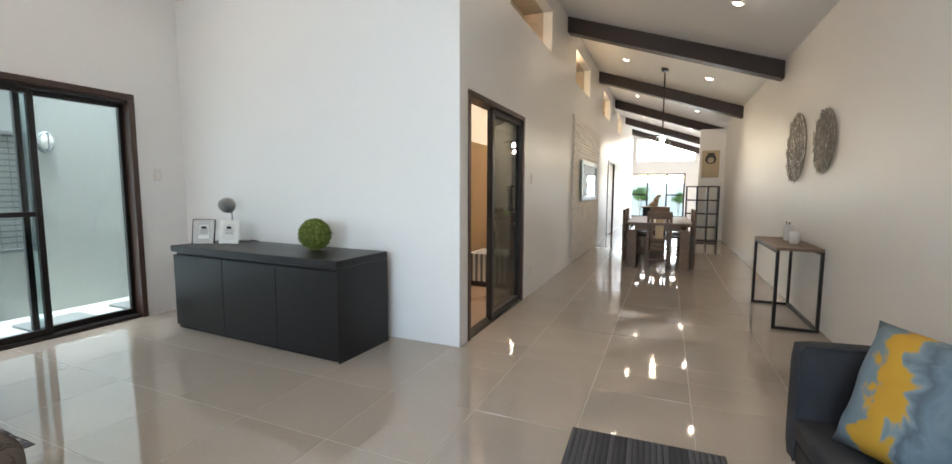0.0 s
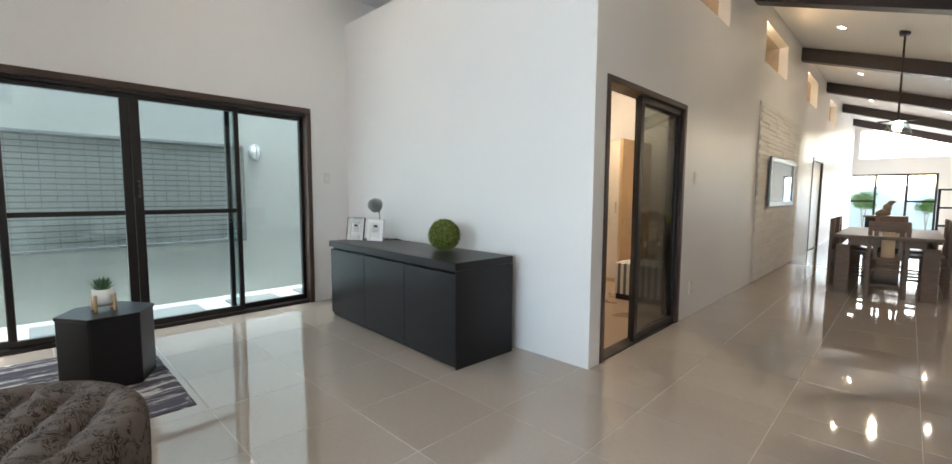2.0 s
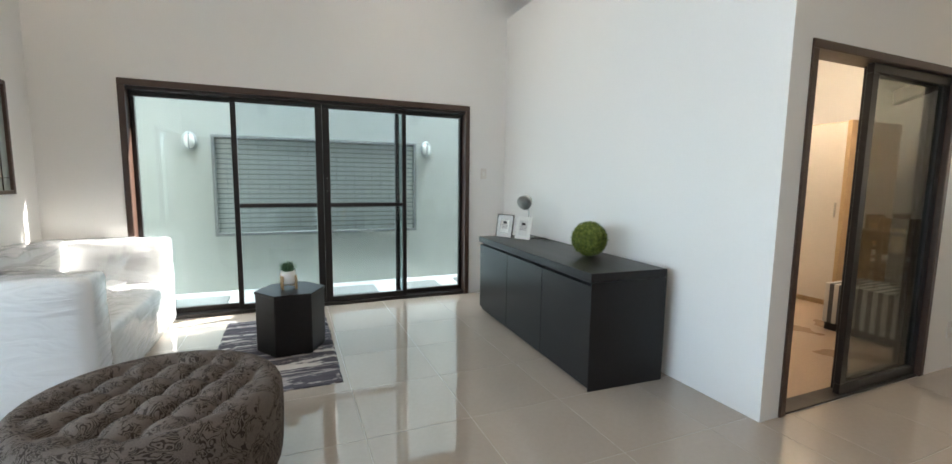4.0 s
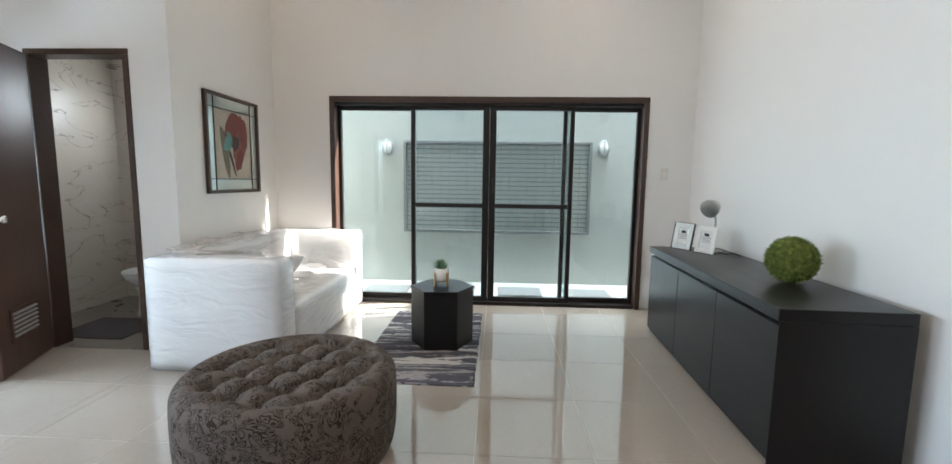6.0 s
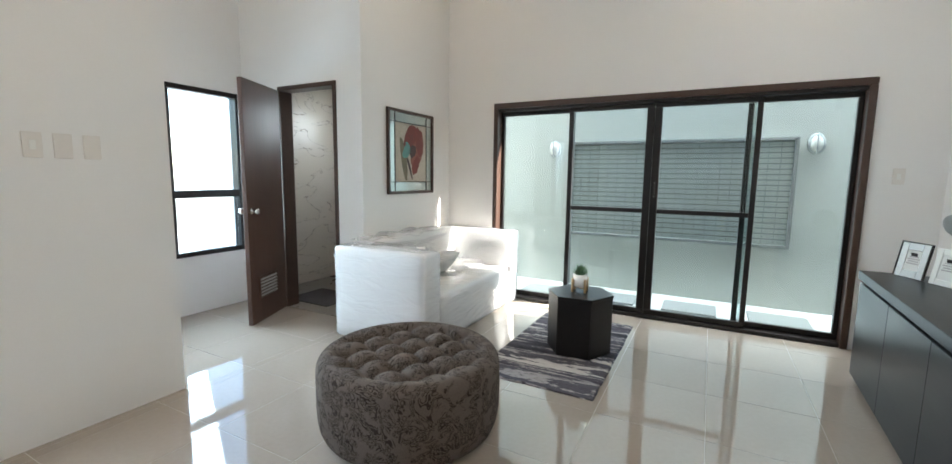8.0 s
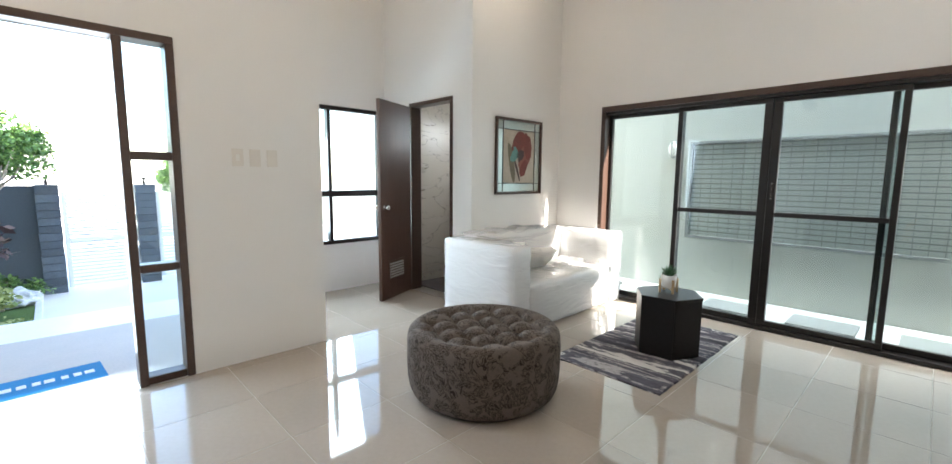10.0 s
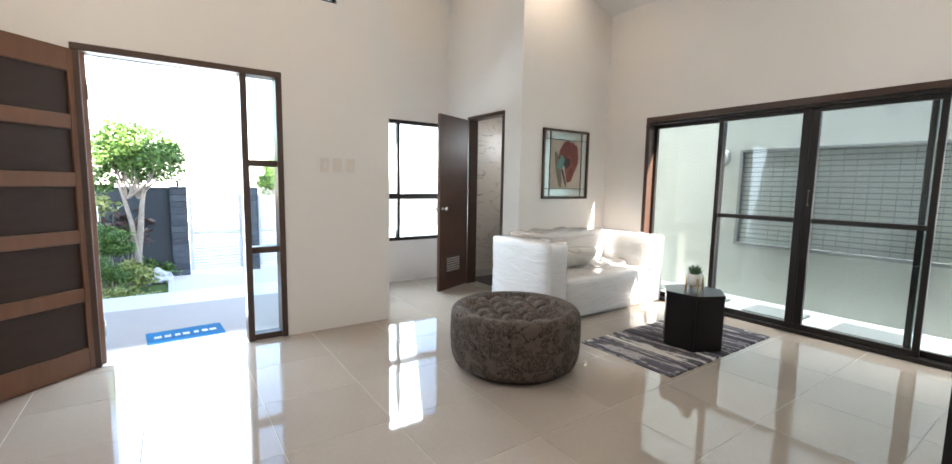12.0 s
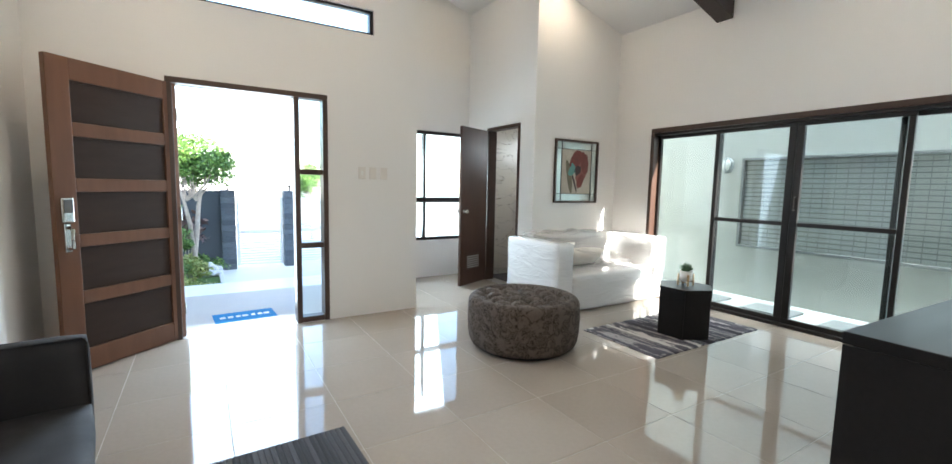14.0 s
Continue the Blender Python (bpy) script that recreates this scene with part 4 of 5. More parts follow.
def floral_picture():
    ob = thing("framed_picture", (-3.775, YP, 1.545), 0, "flower painting with mirror strip border in a dark frame", "picture")
    w, h = 0.375, 0.40
    for lo, hi in (((-w, 0.0, -h), (-w + 0.028, 0.03, h)), ((w - 0.028, 0.0, -h), (w, 0.03, h)), ((-w + 0.028, 0.0, -h), (w - 0.028, 0.03, -h + 0.028)), ((-w + 0.028, 0.0, h - 0.028), (w - 0.028, 0.03, h))):
        part("frame_bar", box(lo, hi, 0.003, 1), BROWN_FRAME, ob)
    iw, ih, b = w - 0.028, h - 0.028, 0.088
    for lo, hi in (((-iw, 0.004, -ih), (-iw + b, 0.010, ih)), ((iw - b, 0.004, -ih), (iw, 0.010, ih)), ((-iw + b, 0.004, -ih), (iw - b, 0.010, -ih + b)), ((-iw + b, 0.004, ih - b), (iw - b, 0.010, ih))):
        part("mirror_strip", box(lo, hi), STRIP, ob, "bevelled mirror strip")
    for lo, hi in (((-iw + b - 0.004, 0.010, -ih), (-iw + b + 0.004, 0.015, ih)), ((iw - b - 0.004, 0.010, -ih), (iw - b + 0.004, 0.015, ih)), ((-iw, 0.010, -ih + b - 0.004), (iw, 0.0145, -ih + b + 0.004)), ((-iw, 0.010, ih - b - 0.004), (iw, 0.0145, ih - b + 0.004))):
        part("lead_line", box(lo, hi), STEEL, ob)
    paper = material("painted_cream_ground", (0.42, 0.37, 0.30), 0.6, vary=0.18, scale=5)
    canvas = part("canvas", box((-iw + b, 0.004, -ih + b), (iw - b, 0.008, ih - b)), paper, ob)
    red = material("deep_red_paint", (0.15, 0.030, 0.022), 0.5, vary=0.35, scale=9)
    rose = material("rose_brown_paint", (0.20, 0.065, 0.045), 0.5, vary=0.3, scale=9)
    teal = material("teal_paint", (0.10, 0.26, 0.23), 0.5, vary=0.3, scale=9)
    heart = material("dark_flower_heart", (0.045, 0.022, 0.020), 0.5, vary=0.3, scale=9)
    olive = material("olive_paint", (0.14, 0.12, 0.075), 0.5, vary=0.3, scale=9)

    def petal(cx, cz, rx, rz, turn, mat, y, wave=0.15, sd=0.0):
        bm = bmesh.new()
        ring = []
        for k in range(40):
            a = 2 * math.pi * k / 40
            rr = 1 + wave * noise.noise(Vector((math.cos(a) * 1.5 + sd, math.sin(a) * 1.5, sd)))
            u, v = rx * rr * math.cos(a), rz * rr * math.sin(a)
            c, s = math.cos(radians(turn)), math.sin(radians(turn))
            px, pz = cx + u * c - v * s, cz + u * s + v * c
            ring.append(bm.verts.new((max(-iw + b + 0.004, min(iw - b - 0.004, px)), y, max(-ih + b + 0.004, min(ih - b - 0.004, pz)))))
        bm.faces.new(ring)
        return part("painted_shape", bm, mat, canvas)
    # seen from the room the x axis runs to the left
    petal(0.12, -0.06, 0.045, 0.20, -12, olive, 0.0088, 0.2, 4)
    petal(-0.03, 0.12, 0.15, 0.13, 10, red, 0.0094, 0.3, 1)
    petal(-0.10, 0.00, 0.09, 0.19, 18, rose, 0.0100, 0.3, 2)
    petal(-0.14, 0.12, 0.07, 0.14, -10, red, 0.0106, 0.3, 7)
    petal(-0.08, -0.12, 0.05, 0.10, 24, red, 0.0112, 0.3, 8)
    petal(-0.02, 0.02, 0.05, 0.07, 30, heart, 0.0118, 0.3, 9)
    petal(0.03, -0.14, 0.016, 0.13, -22, heart, 0.0106, 0.2, 6)
    petal(0.08, 0.01, 0.055, 0.07, 40, teal, 0.0112, 0.3, 3)
    petal(0.05, 0.05, 0.03, 0.06, -30, teal, 0.0118, 0.3, 5)


floral_picture()


def grey_sofa():
    ob = thing("grey_sofa", (0.715, 1.345, 0), 7.5, "charcoal grey fabric sofa with low straight arms", "sofa")
    L, D = 0.80, 0.50
    part("seat_base", soft_box((0.0, -L, 0.10), (D, L, 0.20), 0.02, 4), GREY, ob, smooth=True)
    part("seat", soft_box((-0.01, -L, 0.20), (D - 0.12, L, 0.305), 0.03, 6, 0.01, 0.003), GREY, ob, smooth=True)
    part("backrest", soft_box((D - 0.14, -L, 0.20), (D, L, 0.64), 0.04, 6, 0.008), GREY, ob, smooth=True)
    for s in (1, -1):
        arm = part("armrest", soft_box((0.0, min(s * L, s * (L + 0.10)), 0.10), (D, max(s * L, s * (L + 0.10)), 0.605), 0.025, 6, 0.004), GREY, ob, smooth=True)
        part("piping", tube([(0.004, s * (L + 0.004), 0.11), (0.004, s * (L + 0.004), 0.58), (0.02, s * (L + 0.004), 0.603), (D - 0.02, s * (L + 0.004), 0.603)], 0.005, 6), GREY, arm)
    for x in (0.05, D - 0.05):
        for y in (-L, L):
            part("leg", lathe([(0.016, 0.0), (0.022, 0.105)], 10, pose(x, y, 0)), CABINET, ob)


grey_sofa()
cush = link_mesh("sofa_cushion", pillow(0.48, 0.47, 0.16, 5.0), CUSHION, smooth=True)
cush.matrix_world = pose(0.885, 1.80, 0.545, 68, 0, -55)
tagged(cush, "slate blue and mustard yellow cushion on the grey sofa", "cushion")


def ribbed_rug(x0, x1, y0, y1):
    ob = thing("ribbed_rug", ((x0 + x1) / 2, (y0 + y1) / 2, 0), 2, "dark grey ribbed mat lying before the sofa", "rug")
    hx, hy = (x1 - x0) / 2, (y1 - y0) / 2
    part("backing", box((-hx, -hy, 0.0), (hx, hy, 0.007), 0.002, 1), GREY, ob)
    rib = material("ribbed_wool", (0.075, 0.075, 0.082), 0.9, vary=0.2, fine=120, bump=0.3, per_object=0.35)
    n = 26
    w = 2 * hx / n
    bm = bmesh.new()
    prof = [(-0.42, 0.0), (-0.3, 0.004), (0.0, 0.006), (0.3, 0.004), (0.42, 0.0)]
    a = [bm.verts.new((p * w, -hy + 0.008, 0.007 + z)) for p, z in prof]
    b = [bm.verts.new((p * w, hy - 0.008, 0.007 + z)) for p, z in prof]
    for i in range(4):
        bm.faces.new((a[i], a[i + 1], b[i + 1], b[i]))
    first = part("rib", bm, rib, ob, smooth=True)
    first.location.x = -hx + w / 2
    for k in range(1, n):
        o = new("rib", first.data)
        o.parent = ob
        o.location.x = -hx + w * (k + 0.5)


ribbed_rug(-0.29, 0.41, 0.835, 2.24)


def hall_table():
    ob = thing("hall_table", (1.17, 5.145, 0), 0, "slim hall table with a black steel frame and dark top", "console table")
    hx, hy, h = 0.175, 0.53, 0.735
    part("tabletop", box((-hx, -hy, h - 0.028), (hx, hy, h), 0.003, 1), GREYWOOD, ob)
    t = 0.013
    for sx in (-1, 1):
        for sy in (-1, 1):
            part("leg", box((sx * (hx - t) - t, sy * (hy - t) - t, 0.0), (sx * (hx - t) + t, sy * (hy - t) + t, h - 0.028), 0.002, 1), STEEL, ob)
    for sy in (-1, 1):
        part("foot_bar", box((-hx + 2 * t, sy * (hy - t) - t, 0.0), (hx - 2 * t, sy * (hy - t) + t, 2 * t), 0.002, 1), STEEL, ob)
    part("back_bar", box((hx - 2 * t, -hy + 2 * t, 0.0), (hx, hy - 2 * t, 2 * t), 0.002, 1), STEEL, ob)
    for sx in (-1, 1):
        part("top_bar", box((sx * (hx - t) - t, -hy + 2 * t, h - 0.054), (sx * (hx - t) + t, hy - 2 * t, h - 0.028), 0.002, 1), STEEL, ob)


hall_table()


def glass_vase(x, y, r, h, label):
    ob = link_mesh("glass_vase", lathe([(r * 0.8, 0.0), (r, 0.02), (r, h), (r - 0.004, h), (r - 0.004, 0.02), (0.0, 0.015)], 20), FROST, smooth=True)
    ob.matrix_world = pose(x, y, 0.736)
    tagged(ob, label, "vase", "vases on the hall table")


FROST = material("frosted_white_glass", (0.66, 0.645, 0.62), 0.25, vary=0.03)
glass_vase(1.22, 5.30, 0.045, 0.15, "clear glass vase on the hall table")
glass_vase(1.24, 5.12, 0.040, 0.11, "small clear glass vase on the hall table")
glass_vase(1.20, 4.98, 0.042, 0.12, "low clear glass vase on the hall table")
star = thing("wire_star", (1.24, 5.44, 0.736), 0, "thin wire ornament on the hall table", "ornament")
part("wire", tube([(0, -0.08, 0), (0, 0.08, 0.18)], 0.004, 6), STEEL, star)
part("wire", tube([(0, 0.08, 0), (0, -0.08, 0.18)], 0.004, 6), STEEL, star)
part("wire", tube([(0, -0.09, 0.17), (0, 0.09, 0.17)], 0.004, 6), STEEL, star)


def woven_disc(y, z, r, seed):
    """A round wall piece of many short crossing wires."""
    rnd = random.Random(seed)
    ob = thing("woven_wall_disc", (XE - 0.004, y, z), 0, "round woven wire wall ornament in aged brown", "wall art", "woven wall discs")
    bms = []
    for k in range(620):
        a, q = rnd.random() * 2 * math.pi, (r - 0.03) * math.sqrt(rnd.random())
        c = Vector((-0.012 - 0.03 * rnd.random(), q * math.cos(a), q * math.sin(a)))
        d = rnd.random() * math.pi
        ln = 0.022 + 0.030 * rnd.random()
        v = Vector((0.004 * (rnd.random() - 0.5), math.cos(d), math.sin(d))) * ln
        bms.append(tube([c - v, c + v], 0.0026, 4))
    tagged(part("wire_weave", join(*bms), WIRE, ob), kind="stuff")
    part("ring", tube([(-0.015, 0.93 * r * math.cos(i * math.pi / 24), 0.93 * r * math.sin(i * math.pi / 24)) for i in range(49)], 0.006, 6), WIRE, ob)


WIRE = material("aged_brown_wire", (0.30, 0.255, 0.22), 0.45, 0.6, vary=0.3)
woven_disc(5.87, 1.695, 0.385, 1)
woven_disc(4.93, 1.677, 0.300, 2)

# ---- downlights ----


def downlight(x, y, watts):
    z = roof_z(x) - 0.004
    slope = math.degrees(math.atan(FALL_E if x > RIDGE_X else -FALL_W))
    ob = thing("downlight", (x, y, z), 0, "round recessed ceiling downlight, switched on", "ceiling light", "downlights")
    m = pose(0, 0, 0, 0, slope)
    part("rim", lathe([(0.044, 0.0), (0.046, -0.010), (0.062, -0.008), (0.066, 0.0)], 24, m), WHITEPLASTIC, ob)
    part("lens", lathe([(0.0, -0.009), (0.030, -0.008), (0.044, -0.005), (0.044, 0.0)], 24, m), LAMP_ON, ob)
    lamp = new("downlight_lamp", bpy.data.lights.new("downlight_lamp", "AREA"))
    lamp.data.shape, lamp.data.size, lamp.data.energy, lamp.data.color = "DISK", 0.07, watts, (1.0, 0.81, 0.62)
    lamp.matrix_world = pose(x, y, z - 0.02)


for k in range(5):
    for x in (-0.68, 0.66):
        downlight(x, 1.99 + 3.28 * k, DOWNLIGHT * (1.1 if k == 0 else 0.5))
for x, y, much in ((-0.68, -0.30, 1.2), (0.66, -0.30, 1.2), (-3.35, -0.72, 1.3), (-3.35, 1.9, 2.0), (-2.35, -1.75, 0.7)):
    downlight(x, y, DOWNLIGHT * much)

# ---- wall plates ----


PLATE = material("ivory_switch_plate", (0.73, 0.69, 0.64), 0.35, vary=0.02)


def wall_plate(name, x, y, z, axis, label, w=0.072, h=0.118, rockers=1):
    ob = thing(name, (x, y, z), 0 if axis == "y" else -90, label, "switch" if name == "light_switch" else "socket", "wall plates")
    part("plate", box((-w / 2, 0.0, -h / 2), (w / 2, 0.008, h / 2), 0.003, 2), PLATE, ob)
    for k in range(rockers):
        part("rocker", box((-0.012, 0.008, -0.022 + 0.0), (0.012, 0.012, 0.022), 0.002, 1), WHITEPLASTIC, ob)
    return ob


for x, keys in ((-1.002, 1), (-1.113, 0), (-1.227, 0)):
    wall_plate("light_switch", x, YE, 1.438, "y", "white light switch plate beside the entrance", rockers=keys)
wall_plate("light_switch", XS, 2.795, 1.365, "x", "white light switch plate beside the sliding door")
wall_plate("light_switch", XW, 5.0, 1.36, "x", "white light switch plate beside the bedroom door")
wall_plate("wall_socket", XW, 5.0, 0.285, "x", "white wall socket near the floor")

# ---- bedroom behind the corridor wall ----
BEDFLOOR = material("bedroom_floor", (0.33, 0.24, 0.17), 0.3, vary=0.15, scale=2)
tagged(link_mesh("wall_bedroom", box((-4.45, 7.3, 0.0), (XW - 0.12, 7.4, 2.95)), WALL), kind="structure")
tagged(link_mesh("ceiling_bedroom", box((XS, YN + 0.12, 2.95), (XW - 0.12, 7.4, 3.02)), CEIL), kind="structure")
tagged(link_mesh("floor_bedroom", box((XS, YN + 0.12, -0.0011), (XW - 0.12, 7.3, 0.002)), BEDFLOOR), kind="structure")


def wardrobe():
    ob = thing("wardrobe", (-3.3, 6.45, 0), 0, "tall bedroom wardrobe with cream doors and oak sides", "wardrobe")
    part("body", box((-0.75, -0.42, 0.0), (0.66, 0.45, 1.93), 0.003, 1), LIGHTWOOD, ob)
    part("side", box((0.66, -0.45, 0.0), (0.70, 0.45, 1.94), 0.003, 1), LIGHTWOOD, ob)
    for a, b in ((-0.75, -0.28), (-0.275, 0.19), (0.195, 0.655)):
        d = part("door", box((a, -0.442, 0.06), (b, -0.422, 1.92), 0.002, 1), CREAM, ob)
        part("handle", box((b - 0.04, -0.465, 0.95), (b - 0.028, -0.443, 1.10), 0.003, 1), CHROME, d)


wardrobe()


def striped_bench():
    ob = thing("striped_bench", (-1.95, 5.40, 0), 0, "low bedroom bench in grey and white striped cloth", "bench")
    part("frame", box((-0.27, -0.25, 0.0), (0.27, 0.25, 0.07), 0.003, 1), CABINET, ob)
    dk, lt = material("grey_stripe", (0.10, 0.10, 0.105), 0.8), material("white_stripe", (0.62, 0.60, 0.57), 0.8)
    n = 16
    for k in range(n):
        a = -0.28 + 0.56 * k / n
        part("stripe", box((a, -0.265, 0.07), (a + 0.56 / n, 0.265, 0.42), 0.002, 1), dk if k % 2 else lt, ob)


striped_bench()
bl = thing("bedroom_ceiling_light", (-2.7, 5.4, 2.95), 0, "round warm bedroom ceiling light", "ceiling light")
part("shade", lathe([(0.0, -0.08), (0.14, -0.06), (0.17, 0.0)], 24), glow("bedroom_lamp_glow", (1.0, 0.80, 0.56), 1.2), bl, smooth=True)
bedlamp = new("bedroom_lamp", bpy.data.lights.new("bedroom_lamp", "POINT"))
bedlamp.data.energy, bedlamp.data.color, bedlamp.data.shadow_soft_size = 10, (1.0, 0.80, 0.59), 0.12
bedlamp.location = (-2.7, 5.4, 2.75)

# ---- niches high in the corridor wall ----
STONE = material("warm_stone_render", (0.50, 0.42, 0.33), 0.8, vary=0.2, scale=9, fine=60, bump=0.3)
for y0, y1 in ((4.2, 5.85), (7.5, 8.95), (10.86, 12.1), (14.1, 15.4)):
    tagged(link_mesh("niche_back", join(box((XW - 0.42, y0 - 0.05, 2.96), (XW - 0.38, y1 + 0.05, 3.6)), box((XW - 0.38, y0 - 0.05, 2.96), (XW - 0.12, y1 + 0.05, 2.999)), box((XW - 0.38, y0 - 0.05, 3.521), (XW - 0.12, y1 + 0.05, 3.56)),
                                  box((XW - 0.38, y0 - 0.05, 2.999), (XW - 0.12, y0 - 0.001, 3.521)), box((XW - 0.38, y1 + 0.001, 2.999), (XW - 0.12, y1 + 0.05, 3.521))), STONE), kind="structure")
    nl = thing("niche_lamp", (XW - 0.16, y0 + 0.10, 3.49), 0, "warm spot lamp inside a wall niche", "lamp", "niche lamps")
    part("lens", lathe([(0.0, -0.03), (0.035, -0.02), (0.035, 0.02)], 16), LAMP_ON, nl)
    lm = new("niche_light", bpy.data.lights.new("niche_light", "POINT"))
    lm.data.energy, lm.data.color, lm.data.shadow_soft_size = 1.6, (1.0, 0.72, 0.42), 0.03
    lm.location = (XW - 0.16, y0 + 0.10, 3.42)

# ---- stacked stone panel and mirror on the corridor wall ----
SPLIT = material("split_stone", (0.79, 0.76, 0.72), 0.7, vary=0.04, scale=8, fine=50, bump=0.15, per_object=0.04)
panel = tagged(link_mesh("stone_panel", box((XW, 7.36, 0.0), (XW + 0.012, 10.32, 2.46)), SPLIT), "stacked split stone panel on the corridor wall", "wall panel")
stone_mesh = []
for h, d in ((0.062, 0.010), (0.062, 0.013), (0.062, 0.016)):
    bmx = box((0.0, -0.246, 0.0), (d, 0.246, h - 0.004), 0.002, 1)
    me = bpy.data.meshes.new("stone")
    bmesh.ops.recalc_face_normals(bmx, faces=bmx.faces)
    bmx.to_mesh(me)
    bmx.free()
    me.materials.append(SPLIT)
    stone_mesh.append(me)
rs = random.Random(8)
for row in range(39):
    for col in range(6):
        o = new("stone", stone_mesh[(row * 5 + col * 2 + rs.randrange(2)) % 3])
        o.parent = panel
        o.location = (XW + 0.012, 7.36 + 0.2467 + col * 0.4933 + (0.03 if row % 2 else -0.03), 0.01 + row * 0.0625)


def wall_mirror():
    ob = thing("wall_mirror", (XW + 0.05, 8.75, 1.40), 0, "wide mirror in a silver frame on the stone panel", "mirror")
    # the dark teal tint stands in for a dim reflection in the glass
    part("mirror_glass", box((0.0, -0.80, -0.29), (0.012, 0.80, 0.29)), material("teal_tinted_mirror", (0.20, 0.28, 0.31), 0.03, 1.0, vary=0.05, bump=0.0), ob)
    for lo, hi in (((0.0, -0.88, -0.36), (0.03, -0.80, 0.36)), ((0.0, 0.80, -0.36), (0.03, 0.88, 0.36)), ((0.0, -0.80, -0.36), (0.03, 0.80, -0.29)), ((0.0, -0.80, 0.29), (0.03, 0.80, 0.36))):
        part("frame_bar", box(lo, hi, 0.006, 2), material("silver_frame", (0.30, 0.355, 0.385), 0.4, 0.6), ob)
    for y in (-0.6, 0.6):
        part("hanger", box((-0.05, y - 0.03, 0.20), (0.0, y + 0.03, 0.26)), STEEL, ob)


wall_mirror()
d5 = thing("door_5", (0, 0, 0), 0, "plain corridor door in a dark frame", "door", kind="structure")
frame_bars("f", "x", XW + 0.012, -0.14, 12.10, 13.62, 0.0, 2.01, 0.06, BROWN_FRAME, d5, sill=False)
part("leaf", box((XW - 0.07, 12.16, 0.005), (XW - 0.03, 13.56, 1.95), 0.003, 1), CREAM, d5)

# ---- dining end ----


def dining_table():
    ob = thing("dining_table", (-0.02, 8.40, 0), 0, "heavy brown wooden dining table", "dining table")
    part("tabletop", box((-0.48, -0.95, 0.685), (0.48, 0.95, 0.725), 0.006, 2), GREYWOOD, ob)
    for sx in (-1, 1):
        for sy in (-1, 1):
            part("leg", box((sx * 0.385 - 0.07, sy * 0.86 - 0.07, 0.0), (sx * 0.385 + 0.07, sy * 0.86 + 0.07, 0.60), 0.005, 1), GREYWOOD, ob)
    for sx in (-1, 1):
        part("apron", box((sx * 0.42 - 0.012, -0.80, 0.60), (sx * 0.42 + 0.012, 0.80, 0.685)), GREYWOOD, ob)
    for sy in (-1, 1):
        part("apron", box((-0.345, sy * 0.88 - 0.012, 0.60), (0.345, sy * 0.88 + 0.012, 0.685)), GREYWOOD, ob)
    return ob


dining_table()


def dining_chair():
    ob = thing("dining_chair", (0, 0, 0), 0, "brown wooden dining chair with a broad back slat", "chair", "chairs round the table")
    for sx in (-1, 1):
        part("leg", box((sx * 0.165 - 0.02, 0.17, 0.0), (sx * 0.165 + 0.02, 0.21, 0.44), 0.003, 1), GREYWOOD, ob)
        part("leg", box((sx * 0.165 - 0.02, -0.21, 0.0), (sx * 0.165 + 0.02, -0.17, 0.90), 0.003, 1), GREYWOOD, ob)
        part("stretcher", box((sx * 0.165 - 0.012, -0.17, 0.16), (sx * 0.165 + 0.012, 0.17, 0.19)), GREYWOOD, ob)
    part("seat", box((-0.185, -0.165, 0.44), (0.185, 0.22, 0.475), 0.008, 2), GREYWOOD, ob)
    part("top_rail", box((-0.145, -0.205, 0.78), (0.145, -0.175, 0.895), 0.005, 1), GREYWOOD, ob)
    part("back_slat", box((-0.06, -0.20, 0.475), (0.06, -0.18, 0.78), 0.003, 1), LIGHTWOOD, ob)
    for sx in (-1, 1):
        part("back_slat", box((sx * 0.11 - 0.02, -0.20, 0.475), (sx * 0.11 + 0.02, -0.18, 0.78), 0.003, 1), GREYWOOD, ob)
    for z in (0.30, 0.12):
        part("rung", box((-0.145, -0.20, z), (0.145, -0.18, z + 0.03)), GREYWOOD, ob)
    return ob


chair = dining_chair()
chair.matrix_world = pose(0.0, 7.70, 0)
for x, y, rz in ((-0.03, 9.45, 180), (-0.38, 8.1, -90), (-0.38, 8.75, -90), (0.33, 8.1, 90), (0.33, 8.75, 90)):
    copy_thing(chair, pose(x, y, 0, 0, 0, rz))


def room_divider():
    ob = thing("room_divider", (0.86, 11.9, 0), 0, "open black lattice shelf dividing the dining end", "shelf")
    w, h, d = 0.34, 1.335, 0.28
    for k in range(4):
        x = -w + 2 * w * k / 3
        part("post", box((x - 0.018, -d / 2, 0.0), (x + 0.018, d / 2, h), 0.002, 1), STEEL, ob)
    for k in range(5):
        z = 0.02 + (h - 0.05) * k / 4
        for j in range(3):
            a = -w + 2 * w * j / 3 + 0.018
            part("shelf", box((a, -d / 2, z), (a + 2 * w / 3 - 0.036, d / 2, z + 0.03), 0.002, 1), STEEL, ob)


room_divider()
tagged(link_mesh("wall_divider", box((0.80, 12.6, 0.0), (XE, 12.72, 2.75)), WALL), kind="structure")


